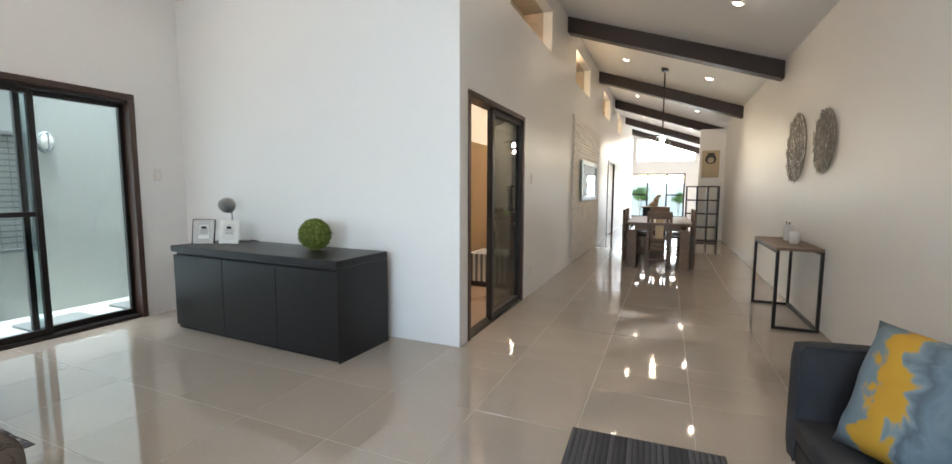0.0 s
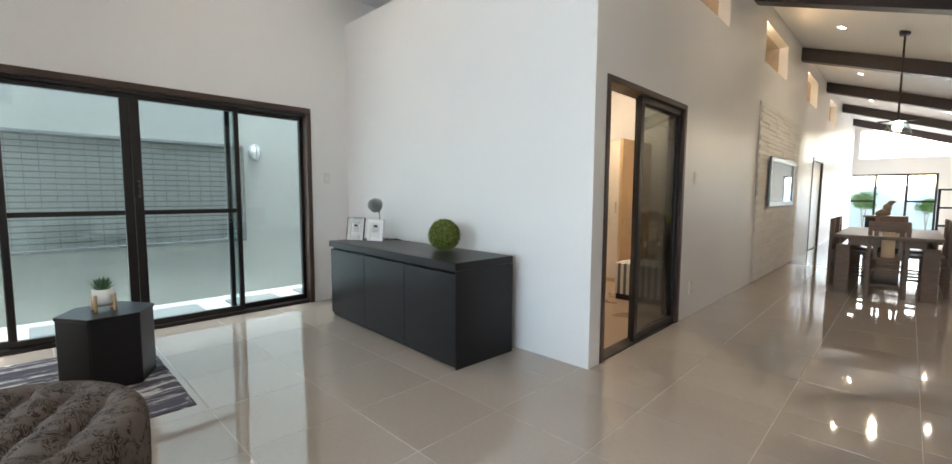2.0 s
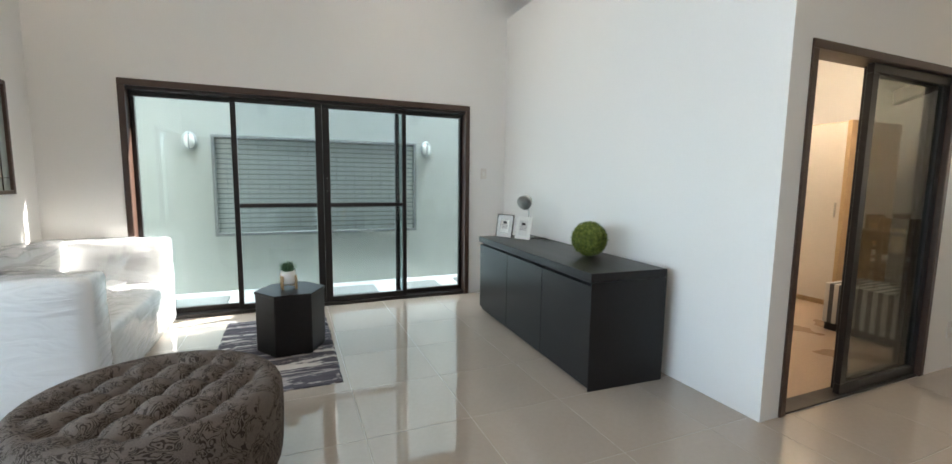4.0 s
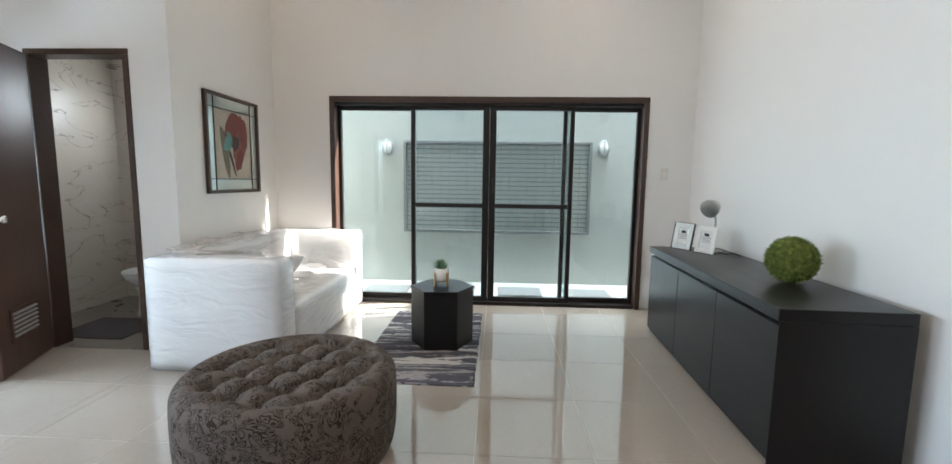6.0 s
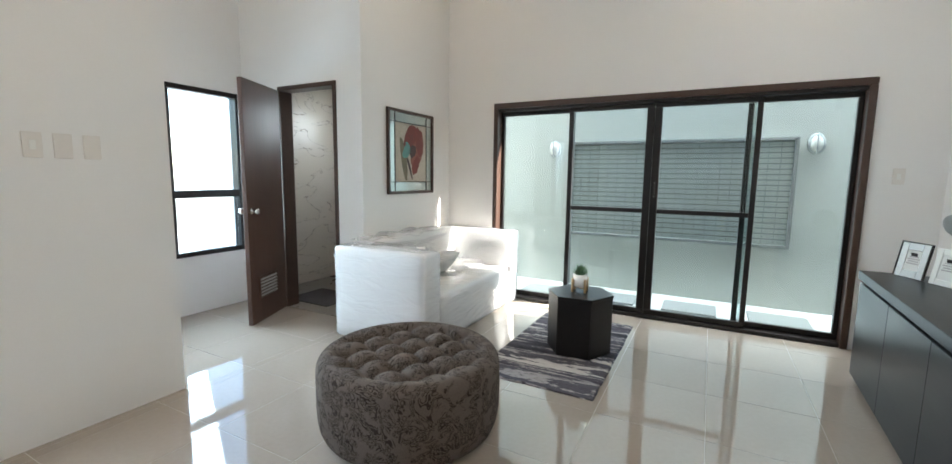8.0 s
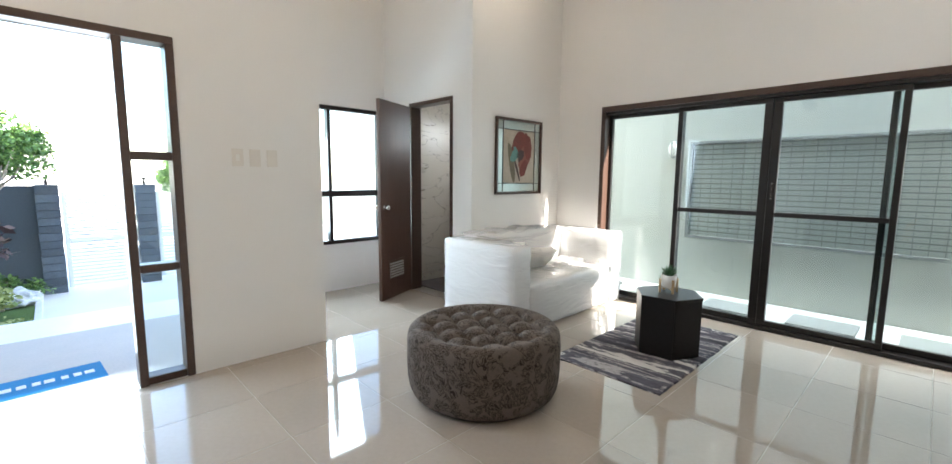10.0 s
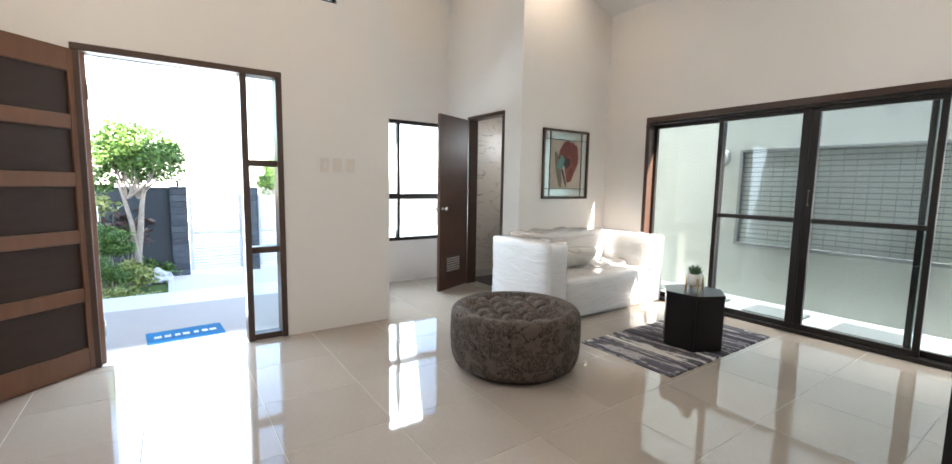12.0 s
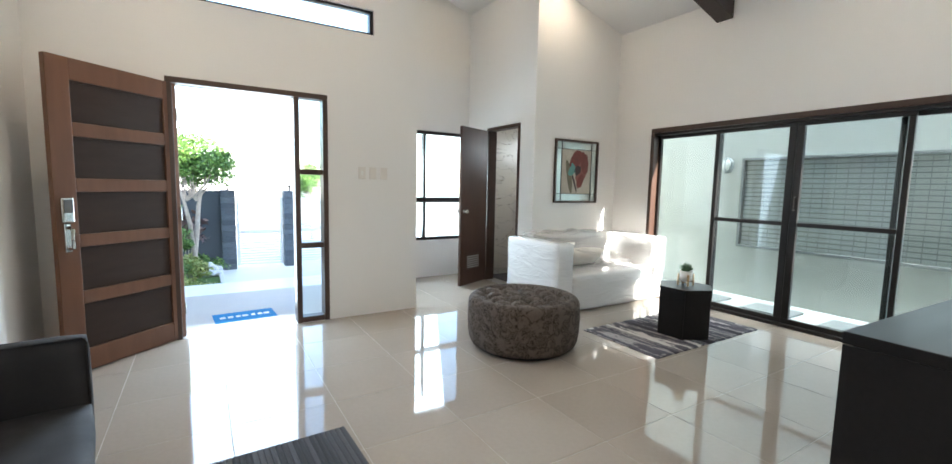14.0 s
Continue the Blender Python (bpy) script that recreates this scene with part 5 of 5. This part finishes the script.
def pot_picture():
    ob = thing("pot_picture", (1.055, 12.6, 1.89), 0, "tan wall picture of a dark pot", "picture")
    part("board", box((-0.195, -0.03, -0.335), (0.195, 0.0, 0.335), 0.004, 1), material("tan_board", (0.50, 0.40, 0.27), 0.7, vary=0.1), ob)
    dark = material("dark_pot_paint", (0.05, 0.045, 0.04), 0.6)
    pale = material("pale_pot_paint", (0.45, 0.38, 0.28), 0.6)
    m = pose(0, -0.031, 0.12, 90)
    part("pot_shape", lathe([(0.125, 0.0), (0.125, 0.004)], 28, m), dark, ob)
    part("pot_shape", lathe([(0.07, 0.005), (0.07, 0.008)], 24, pose(0, -0.031, 0.09, 90)), pale, ob)
    part("pot_shape", box((-0.08, -0.040, 0.23), (0.08, -0.032, 0.27)), dark, ob)


pot_picture()


def pendant():
    ob = thing("pendant_lamp", (-0.03, 8.55, roof_z(-0.03)), 0, "glass pendant lamp on a long dark rod", "pendant lamp")
    drop = roof_z(-0.03) - 2.20
    part("canopy", lathe([(0.05, -0.05), (0.06, -0.01), (0.06, 0.02)], 16), STEEL, ob)
    part("rod", tube([(0, 0, -0.05), (0, 0, -drop)], 0.012, 8), STEEL, ob)
    part("cross_bar", box((-0.20, -0.012, -drop - 0.02), (0.20, 0.012, -drop), 0.003, 1), STEEL, ob)
    part("shade", lathe([(0.09, -drop - 0.02), (0.145, -drop - 0.17), (0.140, -drop - 0.17), (0.085, -drop - 0.025)], 24), CLEAR_GLASS, ob, "clear flared glass shade")
    part("bulb", lathe([(0.0, -drop - 0.14), (0.045, -drop - 0.11), (0.05, -drop - 0.08), (0.02, -drop - 0.02)], 16), LAMP_ON, ob, "lit warm bulb", True)
    lamp = new("pendant_light", bpy.data.lights.new("pendant_light", "POINT"))
    lamp.data.energy, lamp.data.color, lamp.data.shadow_soft_size = 1.8, (1.0, 0.78, 0.52), 0.03
    lamp.location = (-0.03, 8.55, 1.98)


pendant()


def side_counter():
    ob = thing("kitchen_counter", (-0.21, 13.3, 0), 0, "dark low counter before the far window", "counter")
    part("body", box((-0.30, -0.25, 0.0), (0.30, 0.25, 0.75), 0.004, 1), CABINET, ob)
    part("worktop", box((-0.34, -0.28, 0.75), (0.34, 0.28, 0.785), 0.004, 1), GREYWOOD, ob)


side_counter()
bm = bmesh.new()
for cx, cz, rx, rz in ((0.0, 0.07, 0.11, 0.08), (0.04, 0.17, 0.075, 0.10), (0.09, 0.27, 0.05, 0.055), (0.13, 0.30, 0.045, 0.03), (-0.08, 0.05, 0.07, 0.05)):
    bmesh.ops.create_icosphere(bm, subdivisions=2, radius=1.0, matrix=Matrix.Translation((cx, 0, cz)) @ Matrix.Diagonal((rx, 0.06, rz, 1)))
sculpt = link_mesh("sculpture", bm, material("tan_sculpture", (0.42, 0.32, 0.22), 0.6), smooth=True)
sculpt.matrix_world = pose(-0.22, 13.2, 0.785)
tagged(sculpt, "small tan animal sculpture on the counter", "sculpture")
vase_green = link_mesh("green_bowl", lathe([(0.03, 0.0), (0.07, 0.05), (0.075, 0.09), (0.065, 0.09), (0.0, 0.02)], 16), material("lime_glaze", (0.35, 0.5, 0.05), 0.3), smooth=True)
vase_green.matrix_world = pose(0.05, 8.3, 0.726)
tagged(vase_green, "lime green bowl on the dining table", "bowl")

fw = thing("window_3", (0, 0, 0), 0, "large black framed window at the dining end", "window", kind="structure")
frame_bars("f", "y", YFAR - 0.01, 0.10, -1.47, 0.78, 0.05, 1.95, 0.06, BLACK_FRAME, fw)
for x in (-0.72, 0.06):
    part("mullion", box((x - 0.03, YFAR, 0.11), (x + 0.03, YFAR + 0.08, 1.89)), BLACK_FRAME, fw)
for x0, x1 in ((-1.41, -0.75), (0.09, 0.72)):
    part("rail", box((x0, YFAR, 1.0), (x1, YFAR + 0.07, 1.06)), BLACK_FRAME, fw)
for x0, x1 in ((-1.41, -0.75), (-0.69, 0.03), (0.09, 0.72)):
    pane("pane", "y", YFAR + 0.04, x0, x1, 0.11, 1.89, SLIDER_GLASS, fw)

# ---- transom ----
tran_bars = [((-1.14, YE - 0.10, 2.765), (1.26, YE - 0.03, 2.795)), ((-1.14, YE - 0.10, 2.795), (-1.095, YE - 0.03, 2.98)), ((1.22, YE - 0.10, 2.795), (1.26, YE - 0.03, 2.98)), ((-1.14, YE - 0.10, 2.98), (1.26, YE - 0.03, 3.01))]
for lo, hi in tran_bars:
    part("frame_bar", box(lo, hi, 0.003, 1), BLACK_FRAME, tran)
pane("pane", "y", YE - 0.07, -1.095, 1.22, 2.795, 2.98, CLEAR_GLASS, tran)

# ---- toilet ----
wall("wall_toilet_tiles", "y", -2.765, -0.014, XS + 0.014, XT - 0.121, 0.0, 2.6, [], under_roof=False, mat=MARBLE)
wall("wall_toilet_tiles", "x", XS + 0.014, -0.0135, -2.765, YP - 0.121, 0.0, 2.6, [(-2.3, -1.8, 1.7, 2.2)], under_roof=False, mat=MARBLE)
tagged(link_mesh("ceiling_toilet", box((XS, -2.78, 2.6), (XT - 0.12, YP - 0.12, 2.66)), CEIL), kind="structure")
tagged(link_mesh("floor_toilet", box((XS, -2.78, -0.0011), (XT, YP - 0.12, 0.002)), material("toilet_floor", (0.20, 0.17, 0.14), 0.3)), kind="structure")


def toilet():
    ob = thing("toilet", (-3.95, -2.05, 0), 180, "white ceramic toilet against the marble wall", "toilet")
    part("pedestal", lathe([(0.13, 0.0), (0.11, 0.05), (0.10, 0.20), (0.15, 0.32)], 24), CERAMIC, ob, smooth=True)
    part("bowl", lathe([(0.12, 0.28), (0.19, 0.36), (0.20, 0.40), (0.15, 0.40), (0.10, 0.32)], 28, Matrix.Diagonal((1.15, 0.95, 1, 1))), CERAMIC, ob, smooth=True)
    part("seat", lathe([(0.205, 0.402), (0.205, 0.42), (0.0, 0.425)], 28, Matrix.Diagonal((1.15, 0.95, 1, 1))), WHITEPLASTIC, ob, smooth=True)
    part("tank", box((0.21, -0.19, 0.36), (0.38, 0.19, 0.76), 0.02, 2), CERAMIC, ob)


toilet()
tagged(link_mesh("bath_mat", box((-3.75, -2.35, 0.002), (-3.25, -1.75, 0.012), 0.004, 1), material("dark_bath_mat", (0.06, 0.05, 0.05), 0.95)), "dark bath mat on the toilet floor", "mat")

# ---- side yard ----
XY = -5.80
PEBBLE = material("white_pebbles", (0.78, 0.78, 0.76), 0.75, vary=0.12, scale=20, fine=90, bump=0.5)
tagged(link_mesh("ground", box((-80, -80, -0.6), (80, 90, -0.30)), material("ground", (0.26, 0.26, 0.22), 0.9, vary=0.2, scale=0.4, fine=6)), kind="structure")
tagged(link_mesh("yard_bed", box((XY, -2.4, -0.3), (XS - 0.15, 5.4, -0.06)), PEBBLE), kind="structure")
tagged(link_mesh("yard_wall", join(box((XY - 0.15, -2.5, -0.3), (XY, 5.4, 3.62)), box((XY, -2.5, -0.3), (XS - 0.15, -2.4, 3.0)), box((XY - 1.4, 5.4, -0.3), (XS - 0.15, 5.55, 3.1))), YARD), kind="structure")
for k in range(9):
    st = link_mesh("stepping_stone", box((-0.20, -0.26, -0.062), (0.20, 0.26, -0.035), 0.008, 2), material("grey_paver", (0.33, 0.34, 0.34), 0.7, vary=0.12) if k == 0 else bpy.data.materials["grey_paver"])
    st.location = (-5.30 + 0.02 * (k % 3), -1.75 + 0.80 * k, 0)
    tagged(st, "square grey stepping stone in the white pebbles", "stepping stone", "stepping stones")


def yard_screen():
    ob = thing("yard_window", (XY, 1.15, 1.19), 0, "grey framed window with a bar grille on the yard wall", "window")
    w, h = 1.195, 0.585
    grey = material("grey_grille", (0.24, 0.25, 0.25), 0.5, 0.2, vary=0.1)
    for lo, hi in (((0.0, -w, -h), (0.07, -w + 0.035, h)), ((0.0, w - 0.035, -h), (0.07, w, h)), ((0.0, -w + 0.035, -h), (0.07, w - 0.035, -h + 0.035)), ((0.0, -w + 0.035, h - 0.035), (0.07, w - 0.035, h))):
        part("frame_bar", box(lo, hi, 0.003, 1), grey, ob)
    part("backing", box((0.002, -w + 0.035, -h + 0.035), (0.010, w - 0.035, h - 0.035)), material("frosted_backing", (0.60, 0.63, 0.61), 0.22, vary=0.05), ob)
    for k in range(19):
        z = -h + 0.035 + 0.0575 * (k + 1)
        part("bar", box((0.022, -w + 0.035, z - 0.005), (0.032, w - 0.035, z + 0.005)), grey, ob)
    for k in range(20):
        y = -w + 0.035 + 0.1105 * (k + 1)
        part("bar", box((0.0325, y - 0.002, -h + 0.035), (0.0365, y + 0.002, h - 0.035)), grey, ob)


yard_screen()


def bulkhead(y, z):
    ob = thing("wall_lamp", (XY, y, z), 0, "white oval wall lamp on the yard wall", "wall lamp", "yard wall lamps")
    ring = lathe([(0.0, 0.0), (0.075, 0.0), (0.08, 0.03), (0.066, 0.045), (0.0, 0.046)], 24, pose(0, 0, 0, 0, 90) @ Matrix.Diagonal((1.35, 0.95, 1, 1)))
    part("body", ring, material("grey_lamp_body", (0.4, 0.42, 0.42), 0.4) if "grey_lamp_body" not in bpy.data.materials else bpy.data.materials["grey_lamp_body"], ob, smooth=True)
    part("diffuser", lathe([(0.06, 0.045), (0.052, 0.07), (0.03, 0.085), (0.0, 0.09)], 20, pose(0, 0, 0, 0, 90) @ Matrix.Diagonal((1.35, 0.95, 1, 1))), WHITEPLASTIC, ob, smooth=True)
    part("guard", box((0.046, -0.006, -0.095), (0.096, 0.006, 0.095), 0.003, 1), bpy.data.materials["grey_lamp_body"], ob)


bulkhead(-0.255, 1.69)
bulkhead(2.49, 1.70)

# ---- front garden ----
GZ = -0.25
PORCH = material("pale_porch_tile", (0.88, 0.87, 0.84), 0.35, vary=0.06, scale=3)
tagged(link_mesh("porch", box((-1.47, -3.5, -0.3), (4.0, YE - 0.15, -0.012)), PORCH), kind="structure")
tagged(link_mesh("path", box((-8.0, -12.0, -0.3), (0.10, -3.5, GZ)), material("pale_concrete", (0.74, 0.72, 0.68), 0.7, vary=0.08, scale=1.5)), kind="structure")
tagged(link_mesh("lawn", box((0.16, -6.0, -0.3), (5.0, -3.5, GZ + 0.03)), material("short_grass", (0.09, 0.15, 0.035), 0.9, vary=0.35, scale=3, fine=80, bump=0.8)), kind="structure")
tagged(link_mesh("kerb", box((0.10, -6.0, -0.3), (0.16, -3.5, GZ + 0.07), 0.006, 1), material("white_kerb", (0.72, 0.71, 0.68), 0.7)), kind="structure")
mat_ob = thing("door_mat", (0.03, -1.72, -0.012), 4, "blue door mat with white lettering marks at the entrance", "door mat")
part("pad", box((-0.275, -0.17, 0.0), (0.275, 0.17, 0.012), 0.004, 1), material("blue_mat", (0.015, 0.20, 0.42), 0.9, vary=0.15, fine=120, bump=0.4), mat_ob)
for k, w in enumerate((0.05, 0.04, 0.035, 0.05, 0.04, 0.045, 0.05)):
    part("mark", box((-0.22 + 0.065 * k, -0.03, 0.012), (-0.22 + 0.065 * k + w, 0.03, 0.0135)), WHITEPLASTIC, mat_ob)
DARKWALL = material("dark_grey_paint", (0.050, 0.062, 0.074), 0.7, vary=0.15, scale=3)
tagged(link_mesh("boundary_wall", box((0.08, -6.02, -0.3), (6.0, -5.90, 1.165)), DARKWALL), kind="structure")
BLOCK = material("dark_split_block", (0.075, 0.092, 0.110), 0.75, vary=0.3, scale=10, fine=60, bump=0.4, per_object=0.25)


def pillar(x):
    ob = thing("gate_pillar", (x, -5.93, GZ), 0, "dark split-block gate pillar", "pillar", "gate pillars")
    rnd = random.Random(int(x * 100))
    for k in range(14):
        j = 0.006 * rnd.random()
        part("block", box((-0.11 - j, -0.11 - j, 0.10 * k + 0.002), (0.11 + j, 0.11 + j, 0.10 * k + 0.098), 0.004, 1), BLOCK, ob)
    part("cap", box((-0.12, -0.12, 1.40), (0.12, 0.12, 1.43), 0.004, 1), BLOCK, ob)
    part("finial", lathe([(0.02, 1.43), (0.015, 1.50), (0.03, 1.51), (0.03, 1.53), (0.0, 1.54)], 12), STEEL, ob)


pillar(-0.03)
pillar(-1.06)


def gate(x0, x1):
    ob = thing("garden_gate", ((x0 + x1) / 2, -5.93, GZ), 0, "white slatted metal garden gate", "gate", "garden gates")
    w = (x1 - x0) / 2
    white = material("white_gate_paint", (0.74, 0.75, 0.74), 0.45) if "white_gate_paint" not in bpy.data.materials else bpy.data.materials["white_gate_paint"]
    for s in (-1, 1):
        part("stile", box((s * (w - 0.025) - 0.025, -0.02, 0.05), (s * (w - 0.025) + 0.025, 0.02, 1.33), 0.003, 1), white, ob)
    part("middle_rail", box((-w + 0.05, -0.02, 0.66), (w - 0.05, 0.02, 0.70), 0.003, 1), white, ob)
    n = 26
    for k in range(n):
        z = 0.06 + 1.25 * k / n
        part("slat", box((-w + 0.05, -0.008, z), (w - 0.05, 0.008, z + 0.034), 0.002, 1), white, ob)


gate(-0.93, -0.16)
gate(-3.6, -1.19)


def leaf_cloud(centres, count, size, seed, flat=0.7):
    """Many small folded leaves scattered in several uneven clumps."""
    rnd = random.Random(seed)
    verts, faces = [], []
    for _ in range(count):
        c, r = centres[rnd.randrange(len(centres))]
        d = Vector((rnd.gauss(0, 1), rnd.gauss(0, 1), rnd.gauss(0, flat)))
        d = d.normalized() * r * (0.55 + 0.5 * rnd.random())
        p = Vector(c) + d
        u = Vector((rnd.gauss(0, 1), rnd.gauss(0, 1), rnd.gauss(0, 0.6))).normalized()
        w = u.orthogonal().normalized()
        w.rotate(Matrix.Rotation(rnd.random() * 6.28, 3, u))
        s = size * (0.6 + 0.8 * rnd.random())
        k = len(verts)
        verts += [p, p + u * s * 0.5 + w * s * 0.28, p + u * s, p + u * s * 0.5 - w * s * 0.28]
        faces += [(k, k + 1, k + 2), (k, k + 2, k + 3)]
    me = bpy.data.meshes.new("leaves")
    me.from_pydata([tuple(v) for v in verts], [], faces)
    return me


def garden_tree(x, y, seed, scale=1.0):
    ob = thing("garden_tree", (x, y, GZ + 0.02), 0, "small clipped garden tree with a pale twisted trunk", "tree")
    rnd = random.Random(seed)
    part("trunk", tube([(0, 0, 0), (0.03, 0.0, 0.4), (-0.02, 0.02, 0.8), (-0.05, 0.0, 1.15), (-0.10, 0, 1.45)], [0.055, 0.045, 0.038, 0.03, 0.02], 10), BARK, ob, smooth=True)
    part("trunk", tube([(0.06, 0.03, 0), (0.03, 0.04, 0.45), (0.07, 0.02, 0.9), (0.13, 0.0, 1.2), (0.2, 0, 1.5)], [0.04, 0.034, 0.03, 0.024, 0.015], 10), BARK, ob, smooth=True)
    clumps = []
    for k in range(18):
        a, r = rnd.random() * 6.28, 0.35 * math.sqrt(rnd.random())
        c = (r * math.cos(a) * 1.15, r * math.sin(a), 1.55 + 0.66 * rnd.random() - 0.25 * r)
        clumps.append((c, 0.17 + 0.09 * rnd.random()))
        part("limb", tube([(-0.02 if k % 2 else 0.1, 0, 1.25), (c[0] * 0.6, c[1] * 0.6, 1.5), c], [0.014, 0.010, 0.004], 6), BARK, ob)
    me = leaf_cloud(clumps, 8000, 0.055, seed, 1.0)
    me.materials.append(LEAF)
    cr = new("crown", me)
    cr.parent = ob
    ob.scale = (scale, scale, scale)


garden_tree(0.46, -5.05, 2)


def shrub(x, y, r, h, seed, mat, label, size=0.05, count=700):
    ob = thing("shrub", (x, y, GZ + 0.03), 0, label, "shrub", "garden shrubs")
    rnd = random.Random(seed)
    clumps = [((r * 0.6 * rnd.gauss(0, 0.7), r * 0.6 * rnd.gauss(0, 0.7), h * (0.35 + 0.4 * rnd.random())), r * (0.45 + 0.2 * rnd.random())) for _ in range(6)]
    me = leaf_cloud(clumps, count, size, seed, 0.8)
    me.materials.append(mat)
    fo = new("foliage", me)
    fo.parent = ob
    for k in range(4):
        part("stem", tube([(0, 0, -0.02), (clumps[k][0][0], clumps[k][0][1], clumps[k][0][2])], [0.012, 0.004], 5), BARK, ob)


def topiary(x, y, pads, seed, label):
    """A clipped shrub: flat rounded pads of dense fine leaves on bent stems."""
    ob = thing("topiary", (x, y, GZ + 0.03), 0, label, "shrub", "garden shrubs")
    for k, (px, py, pz, r) in enumerate(pads):
        rnd = random.Random(seed + k)
        lumps = [((px + r * rnd.gauss(0, 0.42), py + r * rnd.gauss(0, 0.42), pz + r * 0.22 * rnd.gauss(0, 0.7)), r * (0.38 + 0.2 * rnd.random())) for _ in range(9)]
        me = leaf_cloud(lumps, 2200, 0.030, seed + k, 0.55)
        me.materials.append(LEAF)
        pad = new("foliage_pad", me)
        pad.parent = ob
        part("stem", tube([(0.02, 0, -0.04), (px * 0.4, py * 0.5, pz * 0.5), (px, py, pz)], [0.020, 0.014, 0.007], 6), BARK, ob)


topiary(0.74, -4.72, [(0.0, 0.0, 0.78, 0.24), (0.12, 0.05, 0.62, 0.22), (-0.13, 0.06, 0.60, 0.18)], 60, "tiered clipped green shrub beside the garden path")
topiary(0.72, -4.28, [(0.0, 0.0, 0.34, 0.21), (0.16, -0.05, 0.42, 0.20)], 70, "low clipped green shrub in the front garden")
shrub(0.52, -4.66, 0.22, 0.48, 14, LEAF_PALE, "yellow variegated shrub in the front garden", 0.06, 900)
shrub(0.92, -4.55, 0.24, 0.45, 12, LEAF_PALE, "yellow variegated shrub in the front garden", 0.06, 700)
shrub(0.52, -3.85, 0.26, 0.16, 15, LEAF_PALE, "low yellow variegated ground cover by the porch", 0.05, 800)
shrub(0.30, -3.92, 0.15, 0.12, 16, LEAF_PALE, "low yellow variegated ground cover by the porch", 0.045, 350)
shrub(0.80, -3.82, 0.24, 0.20, 17, LEAF_PALE, "low yellow variegated ground cover by the porch", 0.05, 700)
shrub(0.62, -5.42, 0.28, 1.25, 18, LEAF_RED, "bronze broad-leaved plant by the garden wall", 0.15, 190)
shrub(0.24, -5.68, 0.16, 0.22, 19, LEAF, "low green plant by the garden wall", 0.05, 300)
shrub(0.40, -5.62, 0.14, 0.35, 20, LEAF, "low green plant by the garden wall", 0.06, 200)
shrub(0.86, -5.20, 0.16, 1.75, 22, LEAF_PALE, "slender yellow-green plant by the garden wall", 0.08, 150)
bm = bmesh.new()
bmesh.ops.create_icosphere(bm, subdivisions=4, radius=0.16)
for v in bm.verts:
    n = v.co.normalized()
    v.co = Vector((v.co.x * 1.25, v.co.y * 0.9, v.co.z * 0.75)) + n * (0.05 * noise.noise(n * 2.2) + 0.012 * noise.noise(n * 9))
rock = link_mesh("garden_rock", bm, material("pale_rock", (0.58, 0.60, 0.62), 0.8, vary=0.25, scale=8, fine=40, bump=0.3), smooth=False)
rock.location = (0.31, -5.22, GZ + 0.11)
tagged(rock, "pale rough garden rock on the grass", "rock")
# greenery beyond the gate
for x, y, s, sd in ((-2.2, -9.5, 0.9, 31), (-4.0, -12.0, 1.6, 32), (2.5, -11.0, 1.3, 33)):
    garden_tree(x, y, sd, s)
tagged(link_mesh("neighbour_wall", box((-6.0, -16.2, -0.3), (8.0, -16.0, 1.9)), material("pale_render", (0.68, 0.67, 0.63), 0.8, vary=0.06)), kind="structure")
for x, y, sd in ((-1.15, 23.6, 41), (0.62, 23.9, 42)):
    garden_tree(x, y, sd, 0.72 if x < 0 else 0.6)
tagged(link_mesh("boundary_wall", box((-3.9, 24.5, -0.3), (4.0, 24.6, 1.6)), material("pale_wall", (0.66, 0.66, 0.64), 0.8)), kind="structure")


# ---- floor tiles ----
tile_meshes = {}


def tile(x0, x1, y0, y1):
    key = (round(x1 - x0, 3), round(y1 - y0, 3))
    if key not in tile_meshes:
        hx, hy = key[0] / 2 - 0.0016, key[1] / 2 - 0.0016
        bm = bmesh.new()
        low = [bm.verts.new((sx * hx, sy * hy, -0.0011)) for sx, sy in ((-1, -1), (1, -1), (1, 1), (-1, 1))]
        top = [bm.verts.new((sx * (hx - 0.0005), sy * (hy - 0.0005), 0.0)) for sx, sy in ((-1, -1), (1, -1), (1, 1), (-1, 1))]
        for i in range(4):
            bm.faces.new((low[i], low[(i + 1) % 4], top[(i + 1) % 4], top[i]))
        bm.faces.new(top)
        me = bpy.data.meshes.new("tile")
        bm.to_mesh(me)
        bm.free()
        me.materials.append(TILE)
        tile_meshes[key] = me
    ob = new("tile", tile_meshes[key])
    ob.parent = floor
    ob.location = ((x0 + x1) / 2, (y0 + y1) / 2, 0)


def tile_area(ax0, ax1, ay0, ay1, size=0.5605, ox=-0.858, oy=1.635):
    i0, i1 = math.floor((ax0 - ox) / size), math.ceil((ax1 - ox) / size)
    k0, k1 = math.floor((ay0 - oy) / size), math.ceil((ay1 - oy) / size)
    for i in range(i0, i1):
        for k in range(k0, k1):
            x0, x1 = max(ax0, ox + i * size), min(ax1, ox + (i + 1) * size)
            y0, y1 = max(ay0, oy + k * size), min(ay1, oy + (k + 1) * size)
            if x1 - x0 > 0.01 and y1 - y0 > 0.01:
                tile(x0, x1, y0, y1)


tile_area(XS + 0.01, XE, YP, YN)
tile_area(XR, XE, YE, YP)
tile_area(XT, XR, YR, YP)
tile_area(XW, XE, YN, YFAR)
